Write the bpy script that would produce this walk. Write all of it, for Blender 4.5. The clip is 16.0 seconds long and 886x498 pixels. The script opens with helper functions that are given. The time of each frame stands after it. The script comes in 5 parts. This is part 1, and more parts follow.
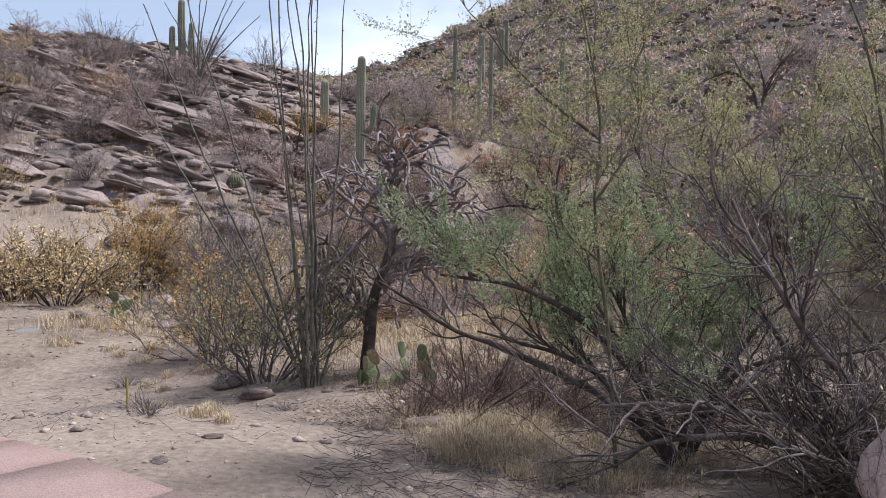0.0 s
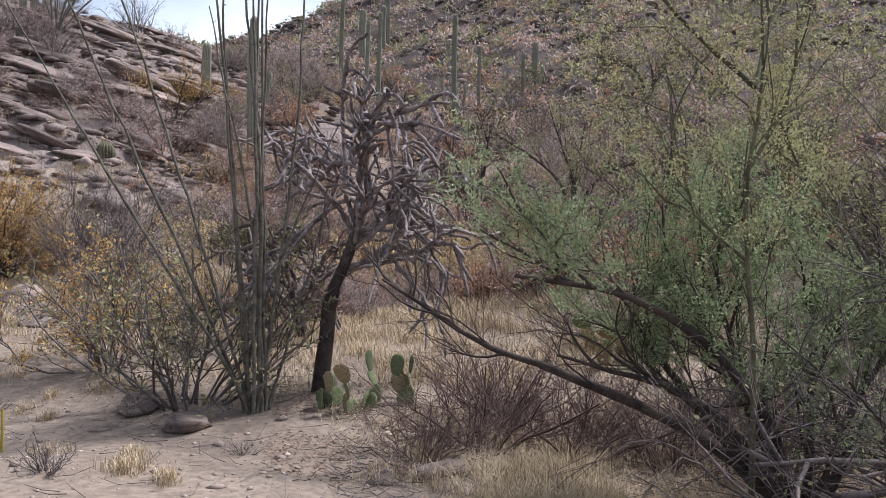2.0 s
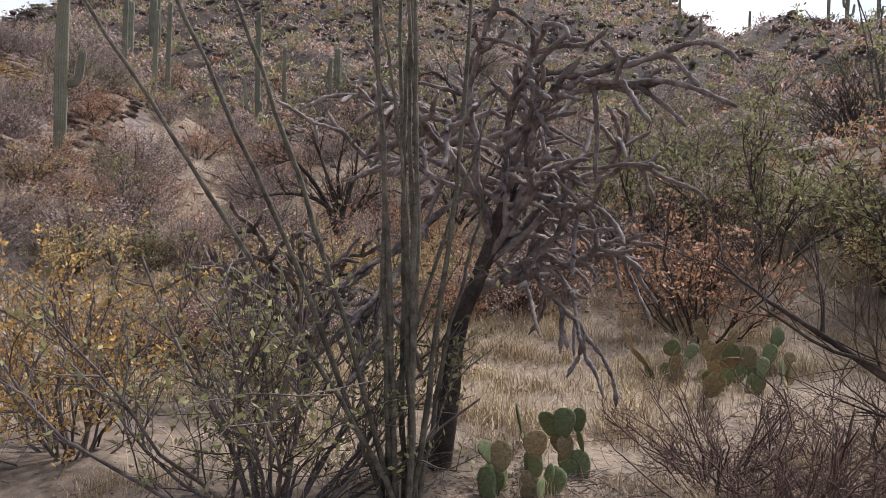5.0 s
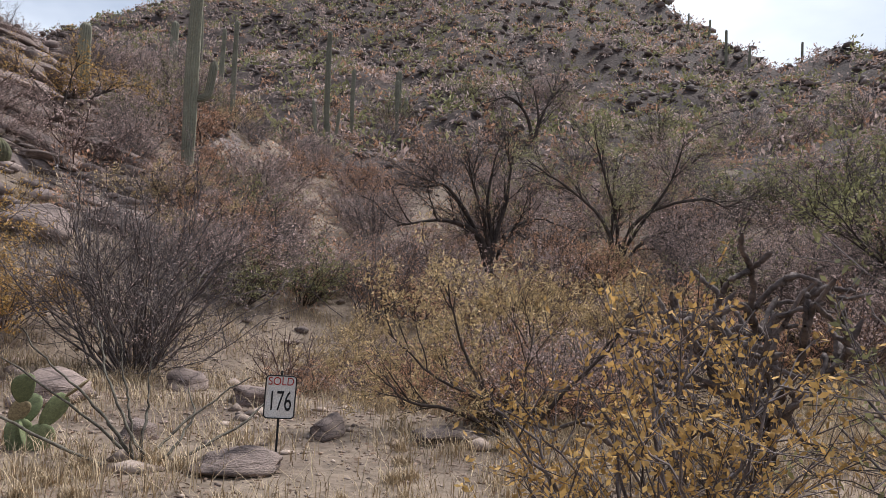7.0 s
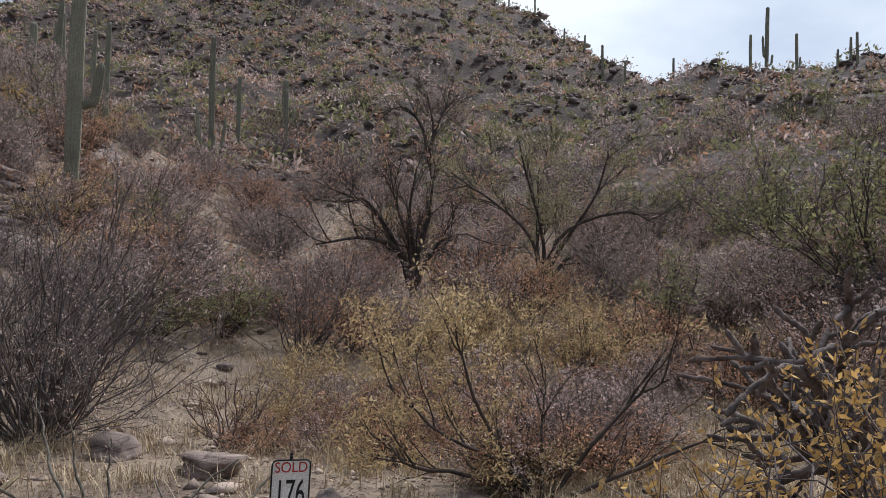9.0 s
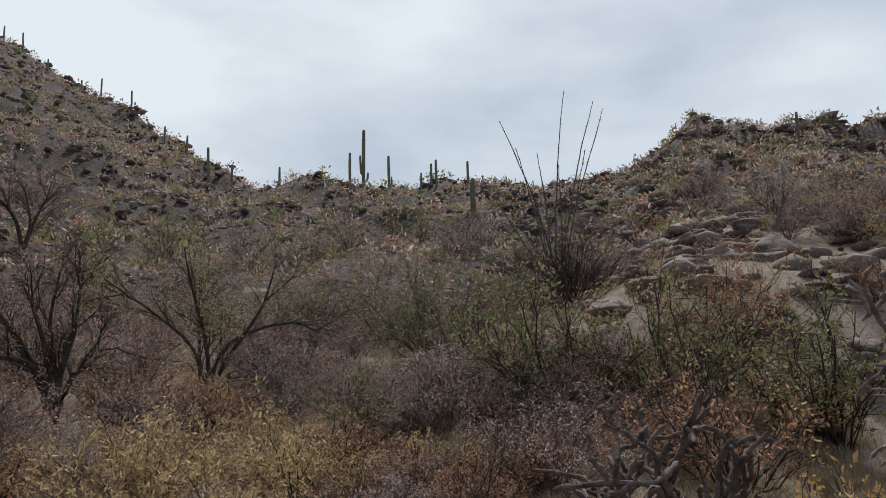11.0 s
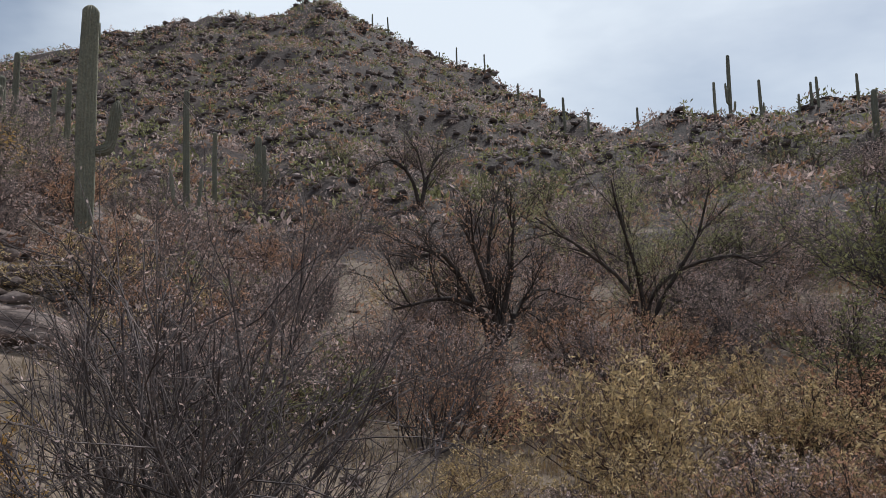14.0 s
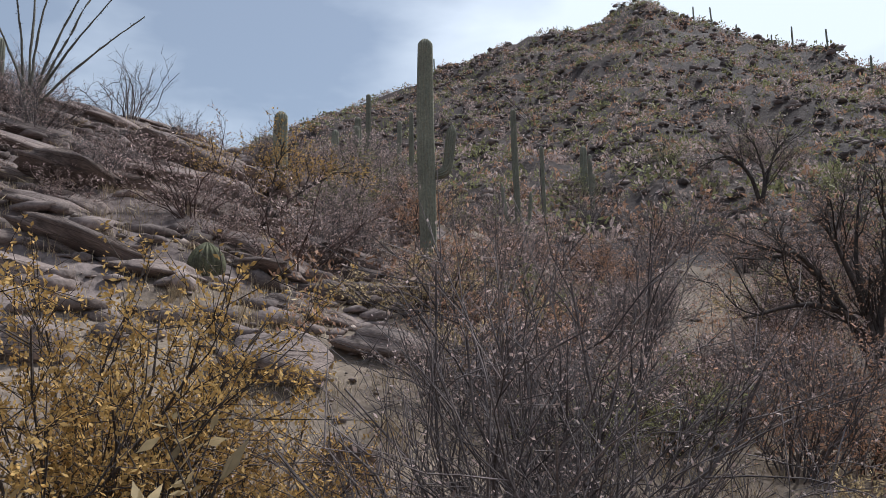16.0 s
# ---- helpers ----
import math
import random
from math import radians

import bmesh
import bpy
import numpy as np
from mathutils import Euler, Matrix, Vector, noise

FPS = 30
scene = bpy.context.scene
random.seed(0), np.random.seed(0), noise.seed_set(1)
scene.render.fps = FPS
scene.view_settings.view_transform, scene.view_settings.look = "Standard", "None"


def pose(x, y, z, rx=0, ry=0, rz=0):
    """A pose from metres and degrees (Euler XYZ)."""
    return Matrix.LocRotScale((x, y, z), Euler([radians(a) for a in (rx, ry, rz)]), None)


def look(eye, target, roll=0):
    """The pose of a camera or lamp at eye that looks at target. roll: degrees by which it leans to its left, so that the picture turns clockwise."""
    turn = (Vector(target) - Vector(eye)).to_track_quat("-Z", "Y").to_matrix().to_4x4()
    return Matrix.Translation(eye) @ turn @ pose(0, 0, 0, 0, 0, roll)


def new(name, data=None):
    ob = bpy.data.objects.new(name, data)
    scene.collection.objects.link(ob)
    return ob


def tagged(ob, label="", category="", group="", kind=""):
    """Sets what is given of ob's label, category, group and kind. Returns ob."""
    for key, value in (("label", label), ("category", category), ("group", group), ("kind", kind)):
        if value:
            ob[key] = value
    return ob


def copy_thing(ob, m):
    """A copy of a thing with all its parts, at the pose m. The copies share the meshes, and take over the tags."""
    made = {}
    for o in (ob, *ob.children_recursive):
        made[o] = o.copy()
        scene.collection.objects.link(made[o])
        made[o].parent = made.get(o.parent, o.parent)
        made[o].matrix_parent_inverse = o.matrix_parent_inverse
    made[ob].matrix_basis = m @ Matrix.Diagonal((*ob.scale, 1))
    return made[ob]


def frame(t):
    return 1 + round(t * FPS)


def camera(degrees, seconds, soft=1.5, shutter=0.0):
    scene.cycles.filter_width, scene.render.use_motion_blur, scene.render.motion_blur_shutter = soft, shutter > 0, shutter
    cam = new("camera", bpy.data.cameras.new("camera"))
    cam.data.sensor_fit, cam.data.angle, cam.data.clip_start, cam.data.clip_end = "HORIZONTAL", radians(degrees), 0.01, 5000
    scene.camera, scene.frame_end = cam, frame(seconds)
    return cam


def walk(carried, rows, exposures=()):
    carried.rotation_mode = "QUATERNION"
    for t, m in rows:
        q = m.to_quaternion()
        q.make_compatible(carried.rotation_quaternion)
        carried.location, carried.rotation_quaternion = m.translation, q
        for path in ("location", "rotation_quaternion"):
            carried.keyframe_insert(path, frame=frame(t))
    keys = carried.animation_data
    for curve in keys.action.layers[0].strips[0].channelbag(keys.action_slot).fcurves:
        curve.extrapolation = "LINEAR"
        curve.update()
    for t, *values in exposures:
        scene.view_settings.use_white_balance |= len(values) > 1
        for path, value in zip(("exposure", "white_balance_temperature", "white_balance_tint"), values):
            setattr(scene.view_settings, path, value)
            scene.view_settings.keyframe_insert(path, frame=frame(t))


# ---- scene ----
import itertools
from collections import namedtuple

# ---- camera and walk ----
cam = camera(59.0, 16.0, soft=0.55, shutter=0.0)
PATH = [
    (0, (0.063, 0.077, 1.498), (0.046, 2.076, 1.449), 0.9),
    (0.5, (-0.158, 0.429, 1.51), (-0.183, 2.428, 1.459), 2.6),
    (1, (-0.333, 0.864, 1.466), (-0.222, 2.861, 1.426), 3.4),
    (1.5, (-0.612, 1.378, 1.421), (-0.458, 3.37, 1.328), 3.5),
    (2, (-0.943, 1.808, 1.457), (-0.617, 3.779, 1.376), 2.2),
    (2.5, (-1.235, 2.262, 1.46), (-0.723, 4.194, 1.375), 2.2),
    (3, (-1.568, 2.736, 1.454), (-0.572, 4.466, 1.327), 1.4),
    (3.5, (-1.867, 3.16, 1.396), (-0.731, 4.799, 1.247), 0.6),
    (4, (-2.213, 3.635, 1.325), (-1.094, 5.292, 1.281), 1.5),
    (4.5, (-2.691, 4.125, 1.259), (-1.57, 5.781, 1.26), 2.7),
    (5, (-3.083, 4.48, 1.265), (-2.167, 6.258, 1.246), 2.3),
    (5.2, (-3.208, 4.706, 1.332), (-2.35, 6.512, 1.278), 1.9),
    (7.3, (-5.441, 7.61, 1.144), (-4.529, 9.389, 1.202), 3.3),
    (7.5, (-5.406, 7.779, 1.114), (-4.502, 9.563, 1.152), 2.7),
    (8, (-5.368, 8.265, 1.127), (-4.519, 10.075, 1.172), 1.9),
    (8.5, (-5.394, 8.477, 1.201), (-4.554, 10.291, 1.274), 1.1),
    (9, (-5.642, 8.594, 1.345), (-4.468, 10.211, 1.437), 1.8),
    (9.5, (-6.094, 8.88, 1.397), (-4.657, 10.265, 1.527), 1.9),
    (10, (-6.397, 9.342, 1.486), (-4.844, 10.57, 1.769), 1.2),
    (10.2, (-6.484, 9.489, 1.526), (-4.835, 10.573, 1.855), 1.4),
    (12.3, (-6.32, 10.8, 1.544), (-4.49, 11.523, 1.905), -1.9),
    (12.5, (-6.336, 10.965, 1.521), (-4.559, 11.822, 1.847), -1.4),
    (13, (-6.337, 11.402, 1.428), (-4.686, 12.498, 1.699), -0.9),
    (13.5, (-6.288, 11.734, 1.438), (-4.782, 13.026, 1.688), -1.3),
    (14, (-6.196, 12.043, 1.457), (-4.909, 13.554, 1.702), -1.1),
    (14.5, (-6.153, 12.26, 1.516), (-5.074, 13.924, 1.769), -1.0),
    (15, (-6.159, 12.397, 1.57), (-5.216, 14.141, 1.835), -0.6),
    (15.5, (-6.141, 12.48, 1.588), (-5.352, 14.299, 1.857), -0.7),
    (16, (-6.075, 12.42, 1.519), (-5.512, 14.318, 1.8), -1.0),
]
walk(cam, [(t, look(eye, target, roll)) for t, eye, target, roll in PATH],
     [(0.0, 0.54, 5700, 12), (2.0, 0.56, 5750, 12), (3.0, 0.48, 5800, 13), (3.5, 1.2, 5950, 11), (4.0, 0.85, 6000, 12), (4.5, 0.5, 6100, 12), (5.0, 0.45, 6150, 12), (7.5, 0.18, 6000, 11), (8.5, 0.1, 5950, 10), (9.0, 0.06, 5900, 9), (10.0, -0.1, 6000, 7), (12.5, -0.4, 6150, 6), (14.5, -0.16, 5800, 7), (16.0, -0.04, 5700, 7)])

# ---- sky and sun: thin bright cloud over a pale blue sky ----
SUN_BEARING, SUN_HEIGHT = 75.0, 56.0
world = bpy.data.worlds.new("sky")
scene.world = world
world.use_nodes = True
wn, wl = world.node_tree.nodes, world.node_tree.links
wn.clear()
sky = wn.new("ShaderNodeTexSky")
sky.sky_type, sky.sun_disc = "NISHITA", False
sky.sun_elevation, sky.sun_rotation = radians(SUN_HEIGHT), radians(SUN_BEARING % 360)
sky.air_density, sky.dust_density = 1.0, 2.0
coord = wn.new("ShaderNodeTexCoord")
stretch = wn.new("ShaderNodeMapping")
stretch.inputs["Scale"].default_value = (1.0, 1.0, 2.6)
cloud = wn.new("ShaderNodeTexNoise")
cloud.inputs["Scale"].default_value, cloud.inputs["Detail"].default_value = 1.5, 6.0
cloud.inputs["Roughness"].default_value = 0.5
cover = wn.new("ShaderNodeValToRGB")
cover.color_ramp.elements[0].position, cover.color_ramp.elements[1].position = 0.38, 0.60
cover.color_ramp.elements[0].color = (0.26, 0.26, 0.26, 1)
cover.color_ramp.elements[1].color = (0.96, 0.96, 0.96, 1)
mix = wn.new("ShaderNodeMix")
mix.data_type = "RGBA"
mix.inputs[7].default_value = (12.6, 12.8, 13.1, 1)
back = wn.new("ShaderNodeBackground")
back.inputs["Strength"].default_value = 0.08
out = wn.new("ShaderNodeOutputWorld")
wl.new(coord.outputs["Generated"], stretch.inputs["Vector"])
wl.new(stretch.outputs["Vector"], cloud.inputs["Vector"])
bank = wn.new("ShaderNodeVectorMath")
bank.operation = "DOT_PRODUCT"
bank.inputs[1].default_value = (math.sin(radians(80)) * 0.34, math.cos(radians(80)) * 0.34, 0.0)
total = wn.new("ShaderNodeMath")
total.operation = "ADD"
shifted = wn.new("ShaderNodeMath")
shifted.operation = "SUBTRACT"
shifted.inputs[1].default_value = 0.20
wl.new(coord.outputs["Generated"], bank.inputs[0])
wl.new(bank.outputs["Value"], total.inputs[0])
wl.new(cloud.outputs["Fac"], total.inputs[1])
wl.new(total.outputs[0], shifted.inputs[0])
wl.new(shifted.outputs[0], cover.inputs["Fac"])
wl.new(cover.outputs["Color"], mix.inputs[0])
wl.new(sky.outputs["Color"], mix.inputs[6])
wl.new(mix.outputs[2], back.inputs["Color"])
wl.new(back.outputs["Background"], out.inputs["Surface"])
sun = new("sun", bpy.data.lights.new("sun", "SUN"))
sun.data.energy, sun.data.angle, sun.data.color = 4.0, radians(8), (1.0, 0.955, 0.895)
sa, sb = radians(SUN_HEIGHT), radians(SUN_BEARING)
sun.matrix_world = look((0, 0, 60), (-math.sin(sb) * math.cos(sa) * 10, -math.cos(sb) * math.cos(sa) * 10, 60 - math.sin(sa) * 10))

# ---- numbers and shapes ----
rng = np.random.default_rng(7)


def lattice(ix, iy, seed):
    n = (ix * 374761393 + iy * 668265263 + seed * 974634777) & 0xFFFFFFFF
    n = ((n ^ (n >> 13)) * 1274126177) & 0xFFFFFFFF
    return ((n ^ (n >> 16)) & 0xFFFF) / 32767.5 - 1.0


def wave(x, y, seed=0):
    """Smooth noise, -1 to 1, one lump a metre."""
    x, y = np.asarray(x, float), np.asarray(y, float)
    ix, iy = np.floor(x).astype(np.int64), np.floor(y).astype(np.int64)
    fx, fy = x - ix, y - iy
    fx, fy = fx * fx * (3 - 2 * fx), fy * fy * (3 - 2 * fy)
    a, b = lattice(ix, iy, seed), lattice(ix + 1, iy, seed)
    c, d = lattice(ix, iy + 1, seed), lattice(ix + 1, iy + 1, seed)
    return (a + (b - a) * fx) * (1 - fy) + (c + (d - c) * fx) * fy


def fbm(x, y, octaves=4, seed=0):
    return sum(wave(x * 2 ** k, y * 2 ** k, seed + k) * 0.5 ** k for k in range(octaves))


# the land, about a middle point: bearing from +y clockwise, skyline height in degrees, its distance, and where the slope begins
MID = (-6.1, 11.5)
FAR_BEARING = (-180, -120, -60, -20, -12, -6, -2, 1, 3, 6, 10, 20, 26, 32, 34, 40, 47, 52, 58, 65, 71, 77, 82, 85.5, 90, 95, 110, 140, 180)
FAR_HEIGHT = (4, 4, 8, 11, 12.0, 12.2, 12.9, 14.5, 15.8, 17.0, 18.5, 22.3, 23.3, 24.9, 23.7, 21.0, 18.0, 15.6, 15.3, 15.2, 15.5, 15.6, 16.4, 19.0, 17.9, 17.0, 13, 7, 4)
FAR_AWAY = (90, 90, 90, 100, 103, 105, 108, 109, 110, 112, 116, 124, 128, 130, 126, 112, 88, 66, 62, 64, 66, 70, 74, 76, 74, 70, 70, 80, 90)
NEAR_BEARING = (-180, -130, -100, -60, -30, -14, -6, -1, 4.5, 9, 14, 20, 30, 55, 70, 78, 84, 90, 105, 130, 180)
NEAR_HEIGHT = (0.3, 0.5, 6, 14, 18.0, 17.8, 17.4, 16.6, 14.2, 12.9, 11.6, 8, 4.0, 4.0, 6, 9, 11.5, 12, 11, 3, 0.3)
NEAR_AWAY = (40, 40, 36, 32, 28, 27, 27, 26, 26, 25, 24, 26, 34, 34, 34, 33, 32, 32, 34, 40, 40)


def land_smooth(x, y):
    dx, dy = x - MID[0], y - MID[1]
    r, b = np.hypot(dx, dy), np.degrees(np.arctan2(dx, dy))
    parts = []
    for bearing, height, away, foot, power in ((FAR_BEARING, FAR_HEIGHT, FAR_AWAY, 8.0, 1.3), (NEAR_BEARING, NEAR_HEIGHT, NEAR_AWAY, 5.8, 0.82)):
        d = np.interp(b, bearing, away)
        top = 1.5 + d * np.tan(np.radians(np.interp(b, bearing, height)))
        s = (r - foot) / (d - foot)
        rise = top * np.clip(s, 0, 1) ** power
        over = np.clip(r - d, 0, None)
        parts.append(rise - 0.12 * over if power > 1.2 else rise + 0.02 * over)
    k = 0.5
    h = np.logaddexp(parts[0] / k, parts[1] / k) * k - k * math.log(2)
    return np.where(r < 300, h, np.maximum(h, -40)), r, b


def land(x, y):
    x, y = np.asarray(x, float), np.asarray(y, float)
    h, r, b = land_smooth(x, y)
    near = np.clip((np.hypot(x - 0.3, y - 2.5) - 6.5) / 7, 0, 1)
    h = h * near * near * (3 - 2 * near)
    grow_ = np.clip((r - 9) / 60, 0, 1) * near
    h = h - 0.36 * np.exp(-((x + 5.0) / 2.6) ** 2 - ((y - 8.2) / 2.6) ** 2) - 0.45 * np.exp(-((x - 1.5) / 5) ** 2 - ((y - 16.5) / 3.0) ** 2)
    h = h - 0.15 * np.clip((0.61 * x + 0.79 * y - 3.2) / 1.6, 0, 1) * np.clip((9.6 - y) / 2.0, 0, 1)
    h = h + fbm(x / 9, y / 9, 3, 3) * 1.3 * grow_ + fbm(x / 2.2, y / 2.2, 3, 9) * (0.05 + 0.55 * grow_)
    # stepped bedrock on the near hillside
    ledge = np.clip((h - 1.2) / 2, 0, 1) * np.clip(1 - np.abs(b + 22) / 42, 0, 1) * np.clip((60 - r) / 15, 0, 1)
    q = h + 0.35 * x + 0.3 * fbm(x / 3, y / 3, 3, 21)
    step = np.floor(q / 0.85) * 0.85 + 0.85 * np.clip(((q / 0.85) % 1 - 0.7) / 0.3, 0, 1) ** 2
    return h + ledge * (step - q) * 0.6


def lz(x, y):
    return float(land(np.array([x]), np.array([y]))[0])


def mesh_of(name, pieces):
    """One mesh from (vertices, faces, material index) pieces, each with faces of one size."""
    me = bpy.data.meshes.new(name)
    pieces = [(np.asarray(v, np.float32).reshape(-1, 3), np.asarray(f, np.int64), k) for v, f, k in pieces if len(v) and len(f)]
    off, vs, loops, totals, mats = 0, [], [], [], []
    for v, f, k in pieces:
        vs.append(v)
        loops.append((f + off).ravel())
        totals.append(np.full(len(f), f.shape[1]))
        mats.append(np.full(len(f), k))
        off += len(v)
    vs, loops, totals, mats = np.concatenate(vs), np.concatenate(loops), np.concatenate(totals), np.concatenate(mats)
    me.vertices.add(len(vs))
    me.vertices.foreach_set("co", vs.ravel())
    me.loops.add(len(loops))
    me.loops.foreach_set("vertex_index", loops.astype(np.int32))
    me.polygons.add(len(totals))
    starts = np.concatenate([[0], np.cumsum(totals)[:-1]])
    me.polygons.foreach_set("loop_start", starts.astype(np.int32))
    me.polygons.foreach_set("material_index", mats.astype(np.int32))
    me.update(calc_edges=True)
    return me


def unit(v):
    return v / np.maximum(np.linalg.norm(v, axis=-1, keepdims=True), 1e-9)


def tubes(p, r, sides=3):
    """Round sweeps along many lines of equally many points: p (n, k, 3), r (n, k)."""
    n, k, _ = p.shape
    t = unit(np.gradient(p, axis=1))
    ref = np.where(np.abs(t[..., 2:3]) > 0.9, np.array([1.0, 0, 0]), np.array([0, 0, 1.0]))
    u = unit(np.cross(t, ref))
    w = np.cross(t, u)
    a = np.arange(sides) * 2 * np.pi / sides
    ring = u[:, :, None] * np.cos(a)[None, None, :, None] + w[:, :, None] * np.sin(a)[None, None, :, None]
    v = p[:, :, None] + ring * r[:, :, None, None]
    i = np.arange(n)[:, None, None] * k * sides + np.arange(k - 1)[None, :, None] * sides
    j = np.arange(sides)[None, None, :]
    j2 = (j + 1) % sides
    f = np.stack([i + j, i + j2, i + sides + j2, i + sides + j], -1).reshape(-1, 4)
    return v.reshape(-1, 3), f


def grow(g, parents, each, t0, t1, length, spread, up, k, wob, vary=0.35):
    """Side shoots: new lines that leave the parents between t0 and t1 of their run."""
    n, kp, _ = parents.shape
    idx = np.repeat(np.arange(n), each)
    m = len(idx)
    t = g.uniform(t0, t1, m) * (kp - 1)
    i = np.clip(t.astype(int), 0, kp - 2)
    fr = (t - i)[:, None]
    a, b = parents[idx, i], parents[idx, i + 1]
    d = unit(unit(b - a) + g.normal(0, spread, (m, 3)) + np.array([0, 0, up]))
    ln = length * g.uniform(1 - vary, 1 + vary, m)
    steps = d[:, None] + np.cumsum(g.normal(0, wob, (m, k - 1, 3)), 1) + np.array([0, 0, up])[None, None] * np.linspace(0, 0.6, k - 1)[None, :, None]
    steps = unit(steps) * (ln / (k - 1))[:, None, None]
    return np.concatenate([(a * (1 - fr) + b * fr)[:, None], (a * (1 - fr) + b * fr)[:, None] + np.cumsum(steps, 1)], 1)


def taper(n, k, r0, r1, g=None):
    r = np.linspace(r0, r1, k)[None].repeat(n, 0)
    return r if g is None else r * g.uniform(0.7, 1.3, (n, 1))


def blades(g, at, size, long=2.2, up=0.0):
    """Small four-cornered leaves, each turned its own way, at the places given."""
    n = len(at)
    d = unit(g.normal(0, 1, (n, 3)) + np.array([0, 0, up]))
    s = unit(np.cross(d, g.normal(0, 1, (n, 3))))
    w = (size * g.uniform(0.6, 1.4, n))[:, None]
    v = np.stack([at, at + d * w * long * 0.5 + s * w * 0.5, at + d * w * long, at + d * w * long * 0.5 - s * w * 0.5], 1)
    return v.reshape(-1, 3), np.arange(n * 4).reshape(n, 4)


def along(g, lines, count, t0=0.2, t1=1.0):
    """Random places on the lines."""
    n, k, _ = lines.shape
    idx = g.integers(0, n, count)
    t = g.uniform(t0, t1, count) * (k - 1.001)
    i = t.astype(int)
    fr = (t - i)[:, None]
    return lines[idx, i] * (1 - fr) + lines[idx, i + 1] * fr


# ---- materials ----
def material(name, base, dark, scale=6.0, rough=0.9, bump=0.3, fine=60.0, vary=0.25, island=False, third=None, cracks=0.0):
    """A worn natural surface: two colours in coarse patches, fine grain, relief, and a shift from piece to piece."""
    m = bpy.data.materials.new(name)
    m.use_nodes = True
    n, l = m.node_tree.nodes, m.node_tree.links
    b = n["Principled BSDF"]
    b.inputs["Roughness"].default_value = rough
    b.inputs["Specular IOR Level"].default_value = 0.25
    tc = n.new("ShaderNodeTexCoord")
    a = n.new("ShaderNodeTexNoise")
    a.inputs["Scale"].default_value, a.inputs["Detail"].default_value, a.inputs["Roughness"].default_value = scale, 6.0, 0.62
    c = n.new("ShaderNodeTexNoise")
    c.inputs["Scale"].default_value, c.inputs["Detail"].default_value = fine, 4.0
    l.new(tc.outputs["Object"], a.inputs["Vector"])
    l.new(tc.outputs["Object"], c.inputs["Vector"])
    ramp = n.new("ShaderNodeValToRGB")
    e = ramp.color_ramp.elements
    e[0].position, e[1].position = 0.35, 0.66
    e[0].color, e[1].color = (*dark, 1), (*base, 1)
    if third:
        x = e.new(0.8)
        x.color = (*third, 1)
    l.new(a.outputs["Fac"], ramp.inputs["Fac"])
    grain = n.new("ShaderNodeMapRange")
    grain.inputs[1].default_value, grain.inputs[2].default_value = 0.3, 0.7
    grain.inputs[3].default_value, grain.inputs[4].default_value = 0.72, 1.22
    l.new(c.outputs["Fac"], grain.inputs[0])
    hsv = n.new("ShaderNodeHueSaturation")
    l.new(ramp.outputs["Color"], hsv.inputs["Color"])
    if island:
        src = n.new("ShaderNodeNewGeometry").outputs["Random Per Island"]
    else:
        src = n.new("ShaderNodeObjectInfo").outputs["Random"]
    shift = n.new("ShaderNodeMapRange")
    shift.inputs[3].default_value, shift.inputs[4].default_value = 1 - vary, 1 + vary
    l.new(src, shift.inputs[0])
    mul = n.new("ShaderNodeMath")
    mul.operation = "MULTIPLY"
    l.new(grain.outputs[0], mul.inputs[0])
    l.new(shift.outputs[0], mul.inputs[1])
    l.new(mul.outputs[0], hsv.inputs["Value"])
    l.new(hsv.outputs["Color"], b.inputs["Base Color"])
    if cracks:
        vo = n.new("ShaderNodeTexVoronoi")
        vo.feature = "DISTANCE_TO_EDGE"
        vo.inputs["Scale"].default_value = cracks
        warp = n.new("ShaderNodeMapping")
        warp.inputs["Scale"].default_value = (0.6, 0.8, 2.6)
        push = n.new("ShaderNodeMix")
        push.data_type = "RGBA"
        push.inputs[0].default_value = 0.16
        l.new(tc.outputs["Object"], push.inputs[6])
        l.new(a.outputs["Color"], push.inputs[7])
        l.new(push.outputs[2], warp.inputs["Vector"])
        l.new(warp.outputs["Vector"], vo.inputs["Vector"])
        line = n.new("ShaderNodeMapRange")
        line.inputs[2].default_value = 0.05
        line.inputs[3].default_value, line.inputs[4].default_value = 0.45, 1.0
        l.new(vo.outputs["Distance"], line.inputs[0])
        deep = n.new("ShaderNodeMath")
        deep.operation = "MULTIPLY"
        l.new(mul.outputs[0], deep.inputs[0])
        l.new(line.outputs[0], deep.inputs[1])
        l.new(deep.outputs[0], hsv.inputs["Value"])
    if bump:
        bp = n.new("ShaderNodeBump")
        bp.inputs["Strength"].default_value, bp.inputs["Distance"].default_value = bump, 0.4 / fine
        l.new(c.outputs["Fac"], bp.inputs["Height"])
        l.new(bp.outputs["Normal"], b.inputs["Normal"])
    return m


def leaf_material(name, base, dark, vary=0.3):
    m = material(name, base, dark, scale=1.6, rough=0.75, bump=0, fine=25, vary=vary, island=True)
    n, l = m.node_tree.nodes, m.node_tree.links
    b = n["Principled BSDF"]
    t = n.new("ShaderNodeBsdfTranslucent")
    l.new(b.inputs["Base Color"].links[0].from_socket, t.inputs["Color"])
    s = n.new("ShaderNodeMixShader")
    s.inputs[0].default_value = 0.3
    l.new(b.outputs[0], s.inputs[1])
    l.new(t.outputs[0], s.inputs[2])
    l.new(s.outputs[0], n["Material Output"].inputs["Surface"])
    return m


